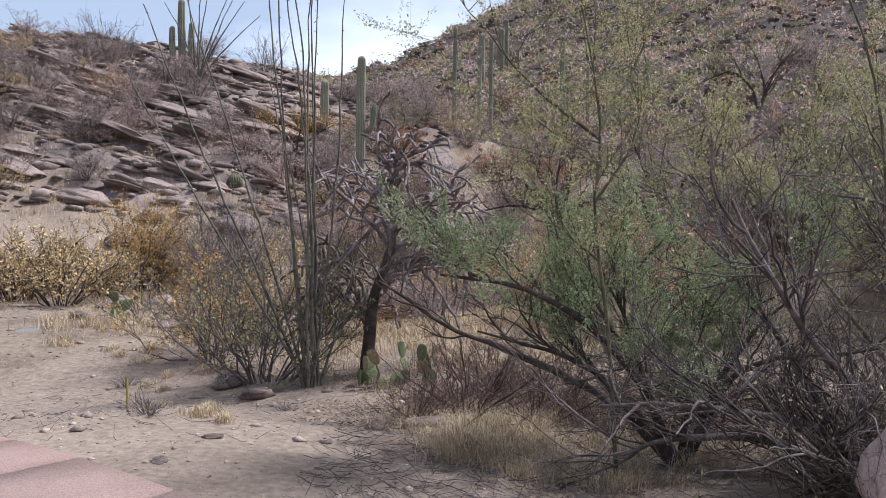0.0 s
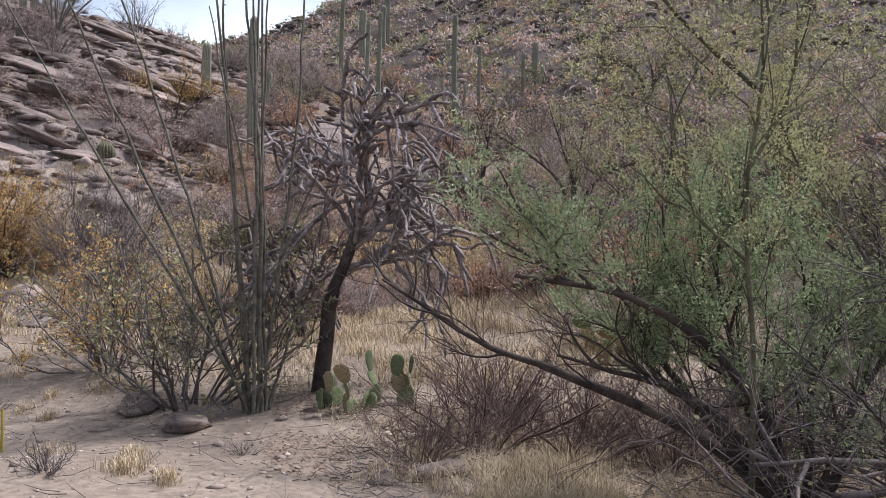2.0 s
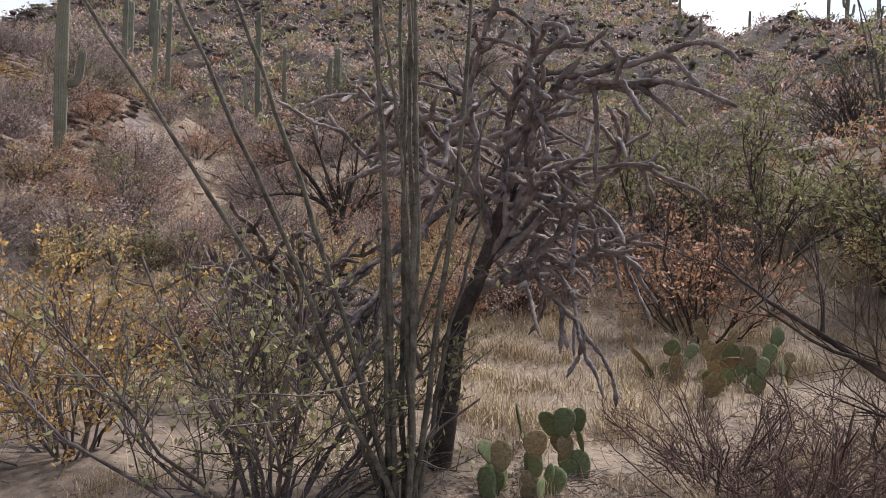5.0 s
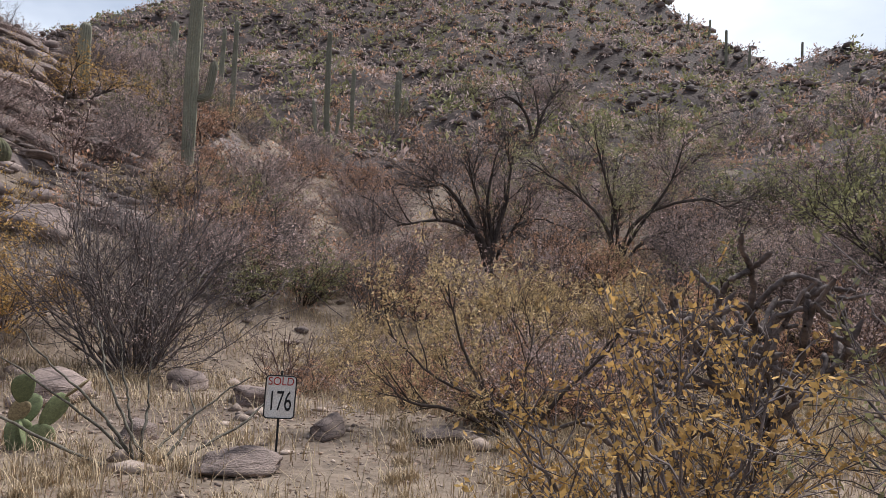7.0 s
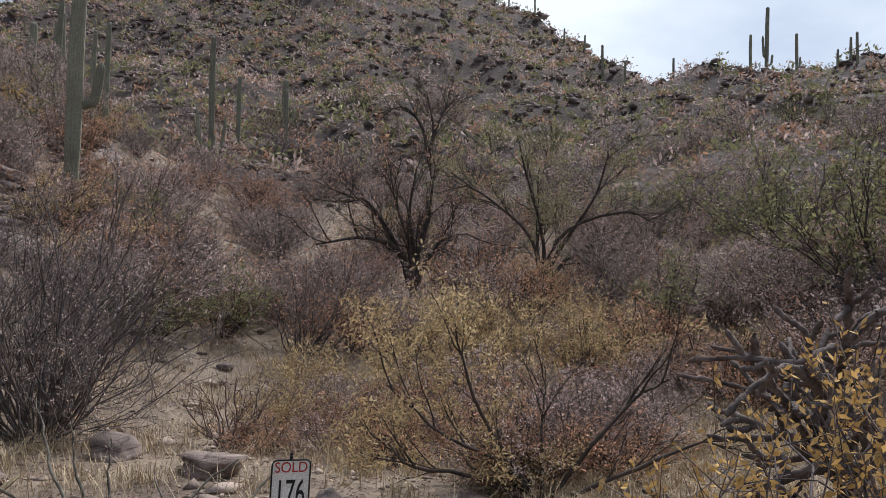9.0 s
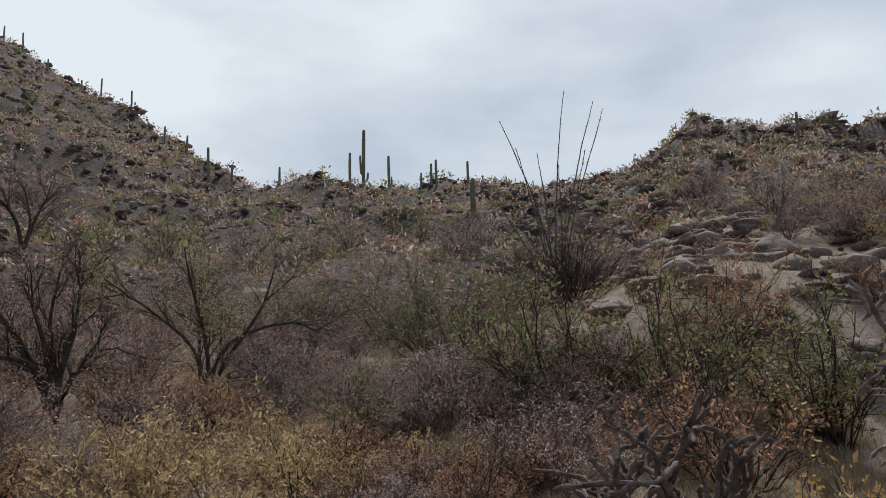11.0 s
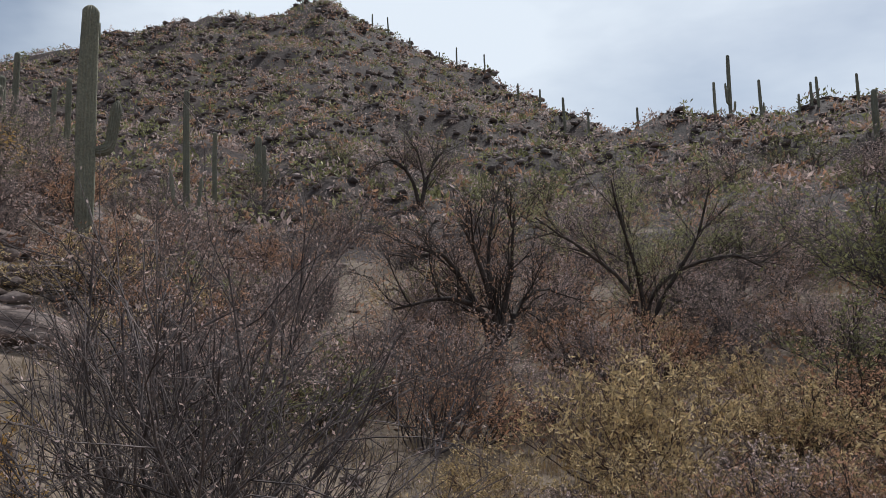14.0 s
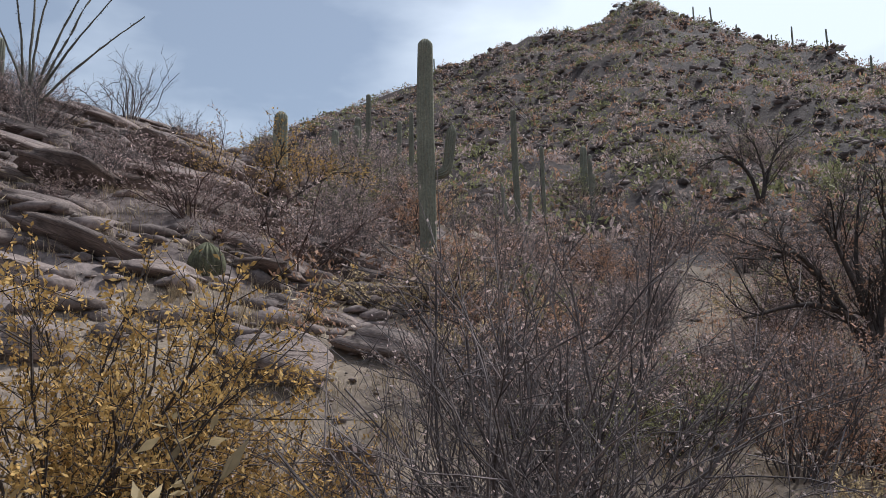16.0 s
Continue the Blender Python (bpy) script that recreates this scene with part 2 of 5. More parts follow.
M_SOIL = material("desert_soil", (0.29, 0.225, 0.172), (0.175, 0.132, 0.102), scale=0.45, fine=16, bump=0.8, vary=0.0, third=(0.36, 0.285, 0.222))
M_HILL = material("stony_hillside", (0.094, 0.068, 0.057), (0.042, 0.030, 0.026), scale=0.8, fine=4, bump=1.0, vary=0.0, third=(0.135, 0.102, 0.086))
M_BED = material("bare_bedrock", (0.27, 0.212, 0.187), (0.14, 0.105, 0.094), scale=0.7, fine=9, bump=0.9, vary=0.0, third=(0.38, 0.30, 0.26), cracks=0.5)
M_WASH = material("wash_soil", (0.265, 0.205, 0.15), (0.145, 0.107, 0.082), scale=0.6, fine=10, bump=0.9, vary=0.0, third=(0.35, 0.28, 0.22))
M_ROCK = material("granite", (0.325, 0.25, 0.212), (0.13, 0.098, 0.088), scale=0.9, fine=22, bump=0.8, vary=0.25, cracks=1.6)
M_PINK = material("pale_boulder", (0.62, 0.50, 0.45), (0.42, 0.32, 0.285), scale=4, fine=40, bump=0.9, vary=0.1, cracks=4.0)
M_ROCKS = material("loose_granite", (0.29, 0.225, 0.195), (0.13, 0.10, 0.09), scale=0.5, fine=16, bump=0.7, vary=0.4, island=True)
M_PEBBLE = material("gravel", (0.42, 0.33, 0.27), (0.25, 0.19, 0.16), scale=3, fine=60, bump=0.2, vary=0.4, island=True)
M_PAVE = material("red_concrete", (0.31, 0.215, 0.185), (0.235, 0.16, 0.135), scale=1.4, fine=90, bump=0.5, vary=0.05)
M_TWIG = material("grey_twig", (0.205, 0.171, 0.161), (0.074, 0.060, 0.057), scale=5, fine=80, bump=0.2, vary=0.5, island=True)
M_REDTWIG = material("reddish_twig", (0.192, 0.130, 0.112), (0.081, 0.053, 0.045), scale=5, fine=80, bump=0.2, vary=0.5, island=True)
M_BARK = material("dark_bark", (0.112, 0.086, 0.071), (0.041, 0.032, 0.028), scale=8, fine=70, bump=0.8, vary=0.15)
M_GREENBARK = material("greenish_bark", (0.156, 0.150, 0.085), (0.065, 0.060, 0.042), scale=8, fine=70, bump=0.6, vary=0.1)
M_OCO = material("ocotillo_bark", (0.195, 0.176, 0.137), (0.078, 0.068, 0.055), scale=14, fine=90, bump=0.9, vary=0.15)
M_STRAW = material("dry_grass", (0.56, 0.44, 0.285), (0.37, 0.28, 0.175), scale=2, fine=40, bump=0, vary=0.3, island=True)
M_SAGUARO = material("saguaro_skin", (0.30, 0.285, 0.21), (0.19, 0.18, 0.135), scale=1.3, fine=30, bump=0.4, vary=0.15)
M_PV = leaf_material("green_leaflet", (0.38, 0.44, 0.235), (0.24, 0.29, 0.15))
M_LIME = leaf_material("yellow_green_leaflet", (0.50, 0.465, 0.235), (0.34, 0.32, 0.16))
M_YELLOW = leaf_material("yellow_leaf", (0.66, 0.425, 0.145), (0.45, 0.28, 0.10))
M_TAN = leaf_material("tan_leaf", (0.67, 0.51, 0.275), (0.44, 0.325, 0.17), 0.45)
M_DARKTWIG = material("dark_twig", (0.20, 0.165, 0.155), (0.07, 0.056, 0.053), scale=5, fine=80, bump=0.2, vary=0.6, island=True)
M_OLIVE = leaf_material("olive_leaf", (0.36, 0.34, 0.16), (0.20, 0.195, 0.095), 0.45)
M_RUST = leaf_material("rusty_leaf", (0.62, 0.37, 0.235), (0.38, 0.215, 0.135), 0.5)
M_LITTER = leaf_material("dead_leaf", (0.34, 0.24, 0.175), (0.17, 0.115, 0.085), 0.5)
M_MAUVE = leaf_material("dry_twig_mass", (0.67, 0.52, 0.46), (0.38, 0.28, 0.245), 0.5)
M_PAD = material("prickly_pad", (0.22, 0.25, 0.125), (0.13, 0.145, 0.075), scale=9, fine=60, bump=0.3, vary=0.3)
M_OLDPAD = material("dry_pad", (0.36, 0.29, 0.16), (0.17, 0.13, 0.08), scale=9, fine=60, bump=0.4, vary=0.3)
M_CHOLLA = material("cholla_stem", (0.33, 0.275, 0.26), (0.10, 0.08, 0.077), scale=9, fine=38, bump=1.0, vary=0.15)
M_DEADWOOD = material("weathered_cholla_wood", (0.215, 0.17, 0.15), (0.06, 0.047, 0.042), scale=7, fine=45, bump=1.0, vary=0.1)
M_SIGN = material("white_sign_paint", (0.78, 0.76, 0.72), (0.66, 0.63, 0.58), scale=9, fine=120, bump=0.1, vary=0.0)
M_BLACK = material("black_paint", (0.03, 0.03, 0.03), (0.02, 0.02, 0.02), scale=9, fine=120, bump=0.1, vary=0.0)
M_RED = material("red_paint", (0.45, 0.05, 0.04), (0.32, 0.04, 0.03), scale=9, fine=120, bump=0.1, vary=0.0)
M_STAKE = material("yellow_stake_paint", (0.45, 0.36, 0.08), (0.30, 0.22, 0.06), scale=9, fine=120, bump=0.1, vary=0.0)


def part(name, me, mats, parent=None, label=""):
    ob = new(name, me)
    for m in (mats if isinstance(mats, (list, tuple)) else [mats]):
        if m.name not in me.materials:
            me.materials.append(m)
    if parent:
        ob.parent = parent
    if label:
        ob["label"] = label
    return ob


def thing(name, label, category, group="", kind=""):
    ob = new(name)
    ob.empty_display_size = 0.2
    return tagged(ob, label, category, group, kind)


def smooth(me):
    me.polygons.foreach_set("use_smooth", np.ones(len(me.polygons), bool))
    return me


# ---- ground ----
def ground():
    radii = np.concatenate([np.linspace(0.0, 16, 90), 16 * (1.027 ** np.arange(1, 100)), [260, 320, 420, 700, 1500, 4000]])
    turns = 420
    a = np.arange(turns) * 2 * np.pi / turns
    rr, aa = np.meshgrid(radii[1:], a, indexing="ij")
    x, y = MID[0] + rr * np.sin(aa), MID[1] + rr * np.cos(aa)
    z = land(x, y)
    z = np.where(rr > 320, -10, z)
    v = np.concatenate([[[MID[0], MID[1], lz(*MID)]], np.stack([x, y, z], -1).reshape(-1, 3)])
    k = len(radii) - 1
    i = np.arange(k - 1)[:, None] * turns + 1
    j = np.arange(turns)[None]
    j2 = (j + 1) % turns
    f = np.stack([i + j, i + turns + j, i + turns + j2, i + j2], -1).reshape(-1, 4)
    cap = np.stack([np.zeros(turns, int), 1 + np.arange(turns), 1 + (np.arange(turns) + 1) % turns], -1)
    me = smooth(mesh_of("ground", [(np.concatenate([v, v[:1]]), f, 0)]))
    c = v[f].mean(1)
    fr, fb = np.hypot(c[:, 0] - MID[0], c[:, 1] - MID[1]), np.degrees(np.arctan2(c[:, 0] - MID[0], c[:, 1] - MID[1]))
    edge = fbm(c[:, 0] / 3, c[:, 1] / 3, 4, 31) * 4
    zone = np.where(fr + edge > 25, 1, 0)
    zone = np.where((fr + edge < 33) & (fr + edge > 11.5) & (np.abs(fb + 20 + edge * 2) < 33), 2, zone)
    zone = np.where((zone == 0) & (c[:, 1] + edge * 0.4 > 10.6) & (c[:, 0] > -7.0), 3, zone)
    me.polygons.foreach_set("material_index", zone.astype(np.int32))
    ob = part("ground", me, [M_SOIL, M_HILL, M_BED, M_WASH])
    return tagged(ob, "pale gravelly desert soil rising into rocky hillsides", "ground", kind="structure")


ground()


# ---- shapes of plants and rocks ----
def polar(bearing, away):
    """A place by its bearing and distance from the middle of the land."""
    return MID[0] + away * math.sin(radians(bearing)), MID[1] + away * math.cos(radians(bearing))


def place(ob, x, y, turn=0.0, size=1.0, sink=0.03, lean=0.0, flat=1.0):
    ob.matrix_basis = pose(x, y, lz(x, y) - sink, lean, 0, turn) @ Matrix.Diagonal((size, size, size * flat, 1))
    return ob


def copy_at(ob, x, y, turn=0.0, size=1.0, sink=0.03, lean=0.0, flat=1.0):
    return place(copy_thing(ob, Matrix()), x, y, turn, size, sink, lean, flat)


def shrub_meshes(seed, height, wide, stems, twigs, fine, leaf=0, leaf_size=0.02, thick=0.012, wob=0.15, droop=0.0, long=2.2, split=False):
    """The branches and leaves of a shrub that fans up from its foot."""
    g = np.random.default_rng(seed)
    k = 6
    a, tilt = g.uniform(0, 2 * np.pi, stems), np.sqrt(g.uniform(0.01, 1, stems))
    d = np.stack([np.cos(a) * tilt * wide, np.sin(a) * tilt * wide, height * (1 - 0.45 * tilt ** 2)], -1)
    s = np.linspace(0, 1, k)[None, :, None]
    ln = g.uniform(0.65, 1.0, (stems, 1, 1))
    base = np.stack([np.cos(a), np.sin(a), np.zeros(stems)], -1)[:, None] * (0.14 * tilt[:, None, None] * min(wide, 1.0))
    bow = np.array([0, 0, 1.0]) * (s * (1 - s)) * (droop * height)
    p0 = base + d[:, None] * s * ln + bow + np.cumsum(g.normal(0, 0.034 * height, (stems, k, 3)), 1) * (s > 0)
    p0[:, 0, 2] = -0.06
    p1 = grow(g, p0, twigs, 0.15, 0.97, height * 0.34, 0.5, 0.18, 5, wob * 1.7)
    p2 = grow(g, p1, fine, 0.2, 0.98, height * 0.15, 0.65, 0.1, 3, 0.3)
    for p in (p0[:, 1:], p1, p2):
        p[..., 2] = np.maximum(p[..., 2], 0.02 * height)
    girth = taper(stems, k, thick, thick * 0.42, g)
    if split:
        stem = [mesh_of("stem", [(*tubes(p0[q:q + 1], girth[q:q + 1], 5), 0)]) for q in range(stems)]
    else:
        stem = mesh_of("stem_fan", [(*tubes(p0, girth, 4), 0)])
    pieces = [(*tubes(p1, taper(len(p1), 5, thick * 0.42, thick * 0.18, g)), 0),
              (*tubes(p2[:, ::2], taper(len(p2), 2, thick * 0.24, thick * 0.12, g)), 0)]
    leaves = None
    if leaf:
        at = np.concatenate([along(g, p2, int(leaf * 0.8), 0.1), along(g, p1, int(leaf * 0.2), 0.5)])
        leaves = mesh_of("foliage", [(*blades(g, at, leaf_size, long, up=0.4), 0)])
    return mesh_of("twigwork", pieces), leaves, stem


def shrub(label, meshes, wood, leaf_mat=None, name="shrub", category="shrub", group=""):
    ob = thing(name, label, category, group)
    for me in meshes[2] if isinstance(meshes[2], list) else [meshes[2]]:
        part("stem" if isinstance(meshes[2], list) else "stem_fan", me, wood, ob)
    part("twigwork", meshes[0], wood, ob)
    if meshes[1]:
        part("foliage", meshes[1], leaf_mat, ob)
    return ob


def curve_line(points, n, g=None, wob=0.0):
    """A smooth line of n points through a few given ones."""
    p = np.asarray(points, float)
    t = np.linspace(0, len(p) - 1, n)
    i = np.clip(t.astype(int), 0, len(p) - 2)
    f = (t - i)[:, None]
    m = np.gradient(p, axis=0)
    a, b, ma, mb = p[i], p[i + 1], m[i], m[i + 1]
    q = a * (2 * f ** 3 - 3 * f ** 2 + 1) + ma * (f ** 3 - 2 * f ** 2 + f) + b * (3 * f ** 2 - 2 * f ** 3) + mb * (f ** 3 - f ** 2)
    if g is not None:
        q[1:] += np.cumsum(g.normal(0, wob, (n - 1, 3)), 0) * np.linspace(0.3, 1, n - 1)[:, None]
    return q


def limb_tree(name, label, base, limbs, seed, wood, leaf_mat, radius, side=(7, 6, 4), lens=(0.8, 0.4, 0.18), leaf=0, leaf_size=0.012, up=0.25,
              spread=0.45, leafy=(), long=2.4, category="tree"):
    """A tree of several crooked limbs given by a few points each (about its base), with side shoots, twigs and small leaves."""
    g = np.random.default_rng(seed)
    ob = thing(name, label, category)
    n = 12
    lines = np.array([curve_line(l, n, g, 0.012) for l in limbs])
    for k, line in enumerate(lines):
        far = np.linalg.norm(line[-1] - line[0])
        r0 = radius * min(1.0, 0.35 + 0.3 * far)
        part("limb", smooth(mesh_of("limb", [(*tubes(line[None], np.linspace(r0, r0 * 0.22, n)[None] * g.uniform(0.9, 1.12, (1, n)), 7), 0)])), wood, ob)
    p1 = grow(g, lines, side[0], 0.25, 0.98, lens[0], spread, up, 7, 0.16)
    p2 = grow(g, p1, side[1], 0.15, 0.98, lens[1], spread, up * 0.7, 5, 0.18)
    p3 = grow(g, p2, side[2], 0.15, 0.98, lens[2], spread, up * 0.5, 3, 0.15)
    t1, t2, t3 = radius * 0.24, radius * 0.09, radius * 0.035
    part("branchwork", mesh_of("branchwork", [(*tubes(p1, taper(len(p1), 7, t1, t2, g), 5), 0), (*tubes(p2, taper(len(p2), 5, t2, t3, g)), 0),
                                              (*tubes(p3[:, ::2], taper(len(p3), 2, t3, t3 * 0.6, g)), 0)]), wood, ob)
    if leaf:
        if leafy:
            keep = np.isin(np.repeat(np.arange(len(lines)), side[0] * side[1] * side[2]), leafy)
            p3 = p3[keep]
        at = along(g, p3, leaf, 0.0)
        at = at + g.normal(0, leaf_size * 1.6, at.shape)
        part("foliage", mesh_of("foliage", [(*blades(g, at, leaf_size, long), 0)]), leaf_mat, ob)
    ob.location = (base[0], base[1], lz(*base) - 0.04)
    return ob


def ocotillo(x, y, wands, seed, radius=0.028, label="tall ocotillo with thin thorny grey wands", name="ocotillo"):
    """Long thorny wands from one foot: each is (sideways, ahead, height) of its tip."""
    g = np.random.default_rng(seed)
    ob = thing(name, label, "shrub")
    for dx, dy, h in wands:
        n = 26
        s = np.linspace(0, 1, n)
        bow = g.normal(0, 0.07, 2)
        f = np.stack([0.05 * g.normal() + dx * s ** 1.25 + bow[0] * np.sin(s * 3.1) * 1.2, 0.05 * g.normal() + dy * s ** 1.25 + bow[1] * np.sin(s * 3.1),
                      -0.08 + h * s], -1)
        f[1:, :2] += np.cumsum(g.normal(0, 0.008, (n - 1, 2)), 0)
        r = np.linspace(radius, radius * 0.3, n) * g.uniform(0.85, 1.2, n)
        thorn = along(g, f[None], int(90 * h / 4), 0.05)
        part("wand", mesh_of("wand", [(*tubes(f[None], r[None], 6), 0), (*blades(g, thorn, radius * 0.3, 6.0, 0.3), 0)]), M_OCO, ob)
    ob.location = (x, y, lz(x, y))
    return ob


def cholla(x, y, seed, trunk, arms, reach, droop, label, radius=0.026, chains=3, subs=(4, 3), wood=None):
    """A tree cholla: dark trunk, crooked jointed arms in all directions and hanging chains."""
    g = np.random.default_rng(seed)
    ob = thing("tree_cholla", label, "cactus")
    t = curve_line(trunk, 10, g, 0.01)
    part("trunk", smooth(mesh_of("trunk", [(*tubes(t[None], np.linspace(0.075, 0.04, 10)[None] * g.uniform(0.85, 1.2, (1, 10)), 9), 0)])), M_BARK, ob)
    p1 = grow(g, t[None], arms, 0.45, 1.0, reach, 0.95, 0.22, 8, 0.24)
    p2 = grow(g, p1, subs[0], 0.3, 1.0, reach * 0.55, 0.6, 0.12, 7, 0.3)
    p3 = grow(g, p2, subs[1], 0.25, 1.0, reach * 0.24, 0.75, 0.1, 5, 0.25)
    p4 = grow(g, p2, chains, 0.6, 1.0, reach * 0.42, 0.25, -droop, 6, 0.22)
    for p in (p1, p2, p3, p4):
        np.maximum(p[..., 2], 0.03, out=p[..., 2])

    def knobby(p, r0, r1):
        n, k, _ = p.shape
        m = 3 * (k - 1) + 1
        tt = np.linspace(0, k - 1.0001, m)
        i = tt.astype(int)
        f = (tt - i)[None, :, None]
        q = p[:, i] * (1 - f) + p[:, np.minimum(i + 1, k - 1)] * f
        r = np.linspace(r0, r1, m)[None] * (1 + 0.22 * np.sin(tt * 2 * np.pi)[None]) * g.uniform(0.8, 1.2, (n, m))
        r[:, -1] *= 0.45
        return tubes(q, r, 6)
    for k in range(arms):
        n2, n3, n4 = subs[0], subs[0] * subs[1], subs[0] * chains
        pieces = [(*knobby(p1[k:k + 1], radius * 1.35, radius), 0), (*knobby(p2[n2 * k:n2 * k + n2], radius, radius * 0.85), 0),
                  (*knobby(p3[n3 * k:n3 * k + n3], radius * 0.85, radius * 0.7), 0), (*knobby(p4[n4 * k:n4 * k + n4], radius * 0.8, radius * 0.7), 0)]
        part("arm", smooth(mesh_of("arm", pieces)), wood or M_CHOLLA, ob)
    ob.location = (x, y, lz(x, y) - 0.03)
    return ob


def pad_mesh():
    rings, seg = 9, 14
    v = []
    for i in range(rings):
        a = math.pi * i / (rings - 1)
        for j in range(seg):
            b = 2 * math.pi * j / seg
            w = math.sin(a) ** 0.8 * (0.86 - 0.18 * math.cos(a - 0.4))
            v.append((0.5 * w * math.cos(b), 0.075 * w * math.sin(b), 0.55 - 0.55 * math.cos(a)))
    f = [(i * seg + j, i * seg + (j + 1) % seg, (i + 1) * seg + (j + 1) % seg, (i + 1) * seg + j) for i in range(rings - 1) for j in range(seg)]
    return smooth(mesh_of("pad", [(np.array(v), np.array(f), 0)]))


PADS = [pad_mesh(), pad_mesh()]
PADS[0].materials.append(M_PAD)
PADS[1].materials.append(M_OLDPAD)


def prickly_pear(x, y, seed, stacks, wide, size, dry=0.15, label="green prickly pear cactus with flat round pads"):
    g = np.random.default_rng(seed)
    ob = thing("prickly_pear", label, "cactus")
    for k in range(stacks):
        m = pose(g.uniform(-wide, wide), g.uniform(-wide * 0.7, wide * 0.7), -0.02, g.uniform(-25, 25), g.uniform(-25, 25), g.uniform(0, 180))
        for j in range(g.integers(1, 4)):
            s = size * g.uniform(0.75, 1.15)
            p = new("pad", PADS[1 if g.uniform() < dry else 0])
            p.parent = ob
            p.matrix_basis = m @ Matrix.Scale(s, 4)
            m = m @ pose(g.uniform(-0.2, 0.2) * s, 0, s * 0.98, g.uniform(-22, 22), g.uniform(-38, 38), g.uniform(-60, 60))
    ob.location = (x, y, lz(x, y) - 0.01)
    return ob


def ball_points(sub):
    bm = bmesh.new()
    bmesh.ops.create_icosphere(bm, subdivisions=sub, radius=1)
    v = np.array([p.co[:] for p in bm.verts])
    f = np.array([[p.index for p in q.verts] for q in bm.faces])
    bm.free()
    return v, f


BALL = {k: ball_points(k) for k in (1, 2, 3, 4)}


def rock_points(g, cuts, sub, rough=0.03):
    """A stone: a ball cut by random planes, with worn faces."""
    v, f = BALL[sub]
    n = unit(g.normal(0, 1, (cuts, 3)) * np.array([1, 1, 0.9]))
    d = g.uniform(0.42, 0.8, cuts)
    dots = v @ n.T
    r = np.min(np.where(dots > 0.05, d[None] / np.maximum(dots, 0.05), 9), 1)
    r = np.minimum(r, 1.25)
    p = v * r[:, None]
    p = p * (1 + rough * (wave(p[:, 0] * 4 + 7, p[:, 1] * 4 + p[:, 2] * 3, 5) + 0.6 * wave(p[:, 0] * 9, p[:, 2] * 9 + p[:, 1] * 7, 8)))[:, None]
    bed = p[:, 2] * 3.2 + 0.5 * wave(p[:, 0] * 2 + cuts, p[:, 1] * 2, 3)
    p[:, :2] *= (1 + 0.13 * (np.floor(bed) % 2) + 0.05 * wave(p[:, 0] * 6, p[:, 1] * 6, 12))[:, None]
    return p, f


def rock_mesh(seed, cuts=13, sub=3, rough=0.05):
    g = np.random.default_rng(seed)
    return mesh_of("rock", [(*rock_points(g, cuts, sub, rough), 0)])


ROCKS = [rock_mesh(40 + k, 15 + k, 3) for k in range(7)]
for me in ROCKS:
    me.materials.append(M_ROCK)


def rock(x, y, sx, sy, sz, seed, turn=0.0, tip=0.0, label="weathered tan granite boulder on the slope", up=0.25, name="boulder", group=""):
    ob = new(name, ROCKS[seed % 7])
    ob.matrix_basis = pose(x, y, lz(x, y) + sz * up, 0, tip, turn) @ Matrix.Diagonal((sx, sy, sz, 1))
    return tagged(ob, label, "rock", group)


def saguaro_column(path, radii, ribs=14, deep=0.27):
    p = np.asarray(path, float)
    n, seg = len(p), ribs * 4
    t = unit(np.gradient(p, axis=0))
    u = unit(np.cross(t, np.array([0.02, 1, 0.03])))
    w = np.cross(t, u)
    a = np.arange(seg) * 2 * np.pi / seg
    pleat = 1 - deep * (0.5 - 0.5 * np.cos(a * ribs)) ** 0.7
    v = p[:, None] + (u[:, None] * np.cos(a)[None, :, None] + w[:, None] * np.sin(a)[None, :, None]) * (np.asarray(radii)[:, None] * pleat[None])[..., None]
    i, j = np.arange(n - 1)[:, None] * seg, np.arange(seg)[None]
    j2 = (j + 1) % seg
    return v.reshape(-1, 3), np.stack([i + j, i + j2, i + seg + j2, i + seg + j], -1).reshape(-1, 4)


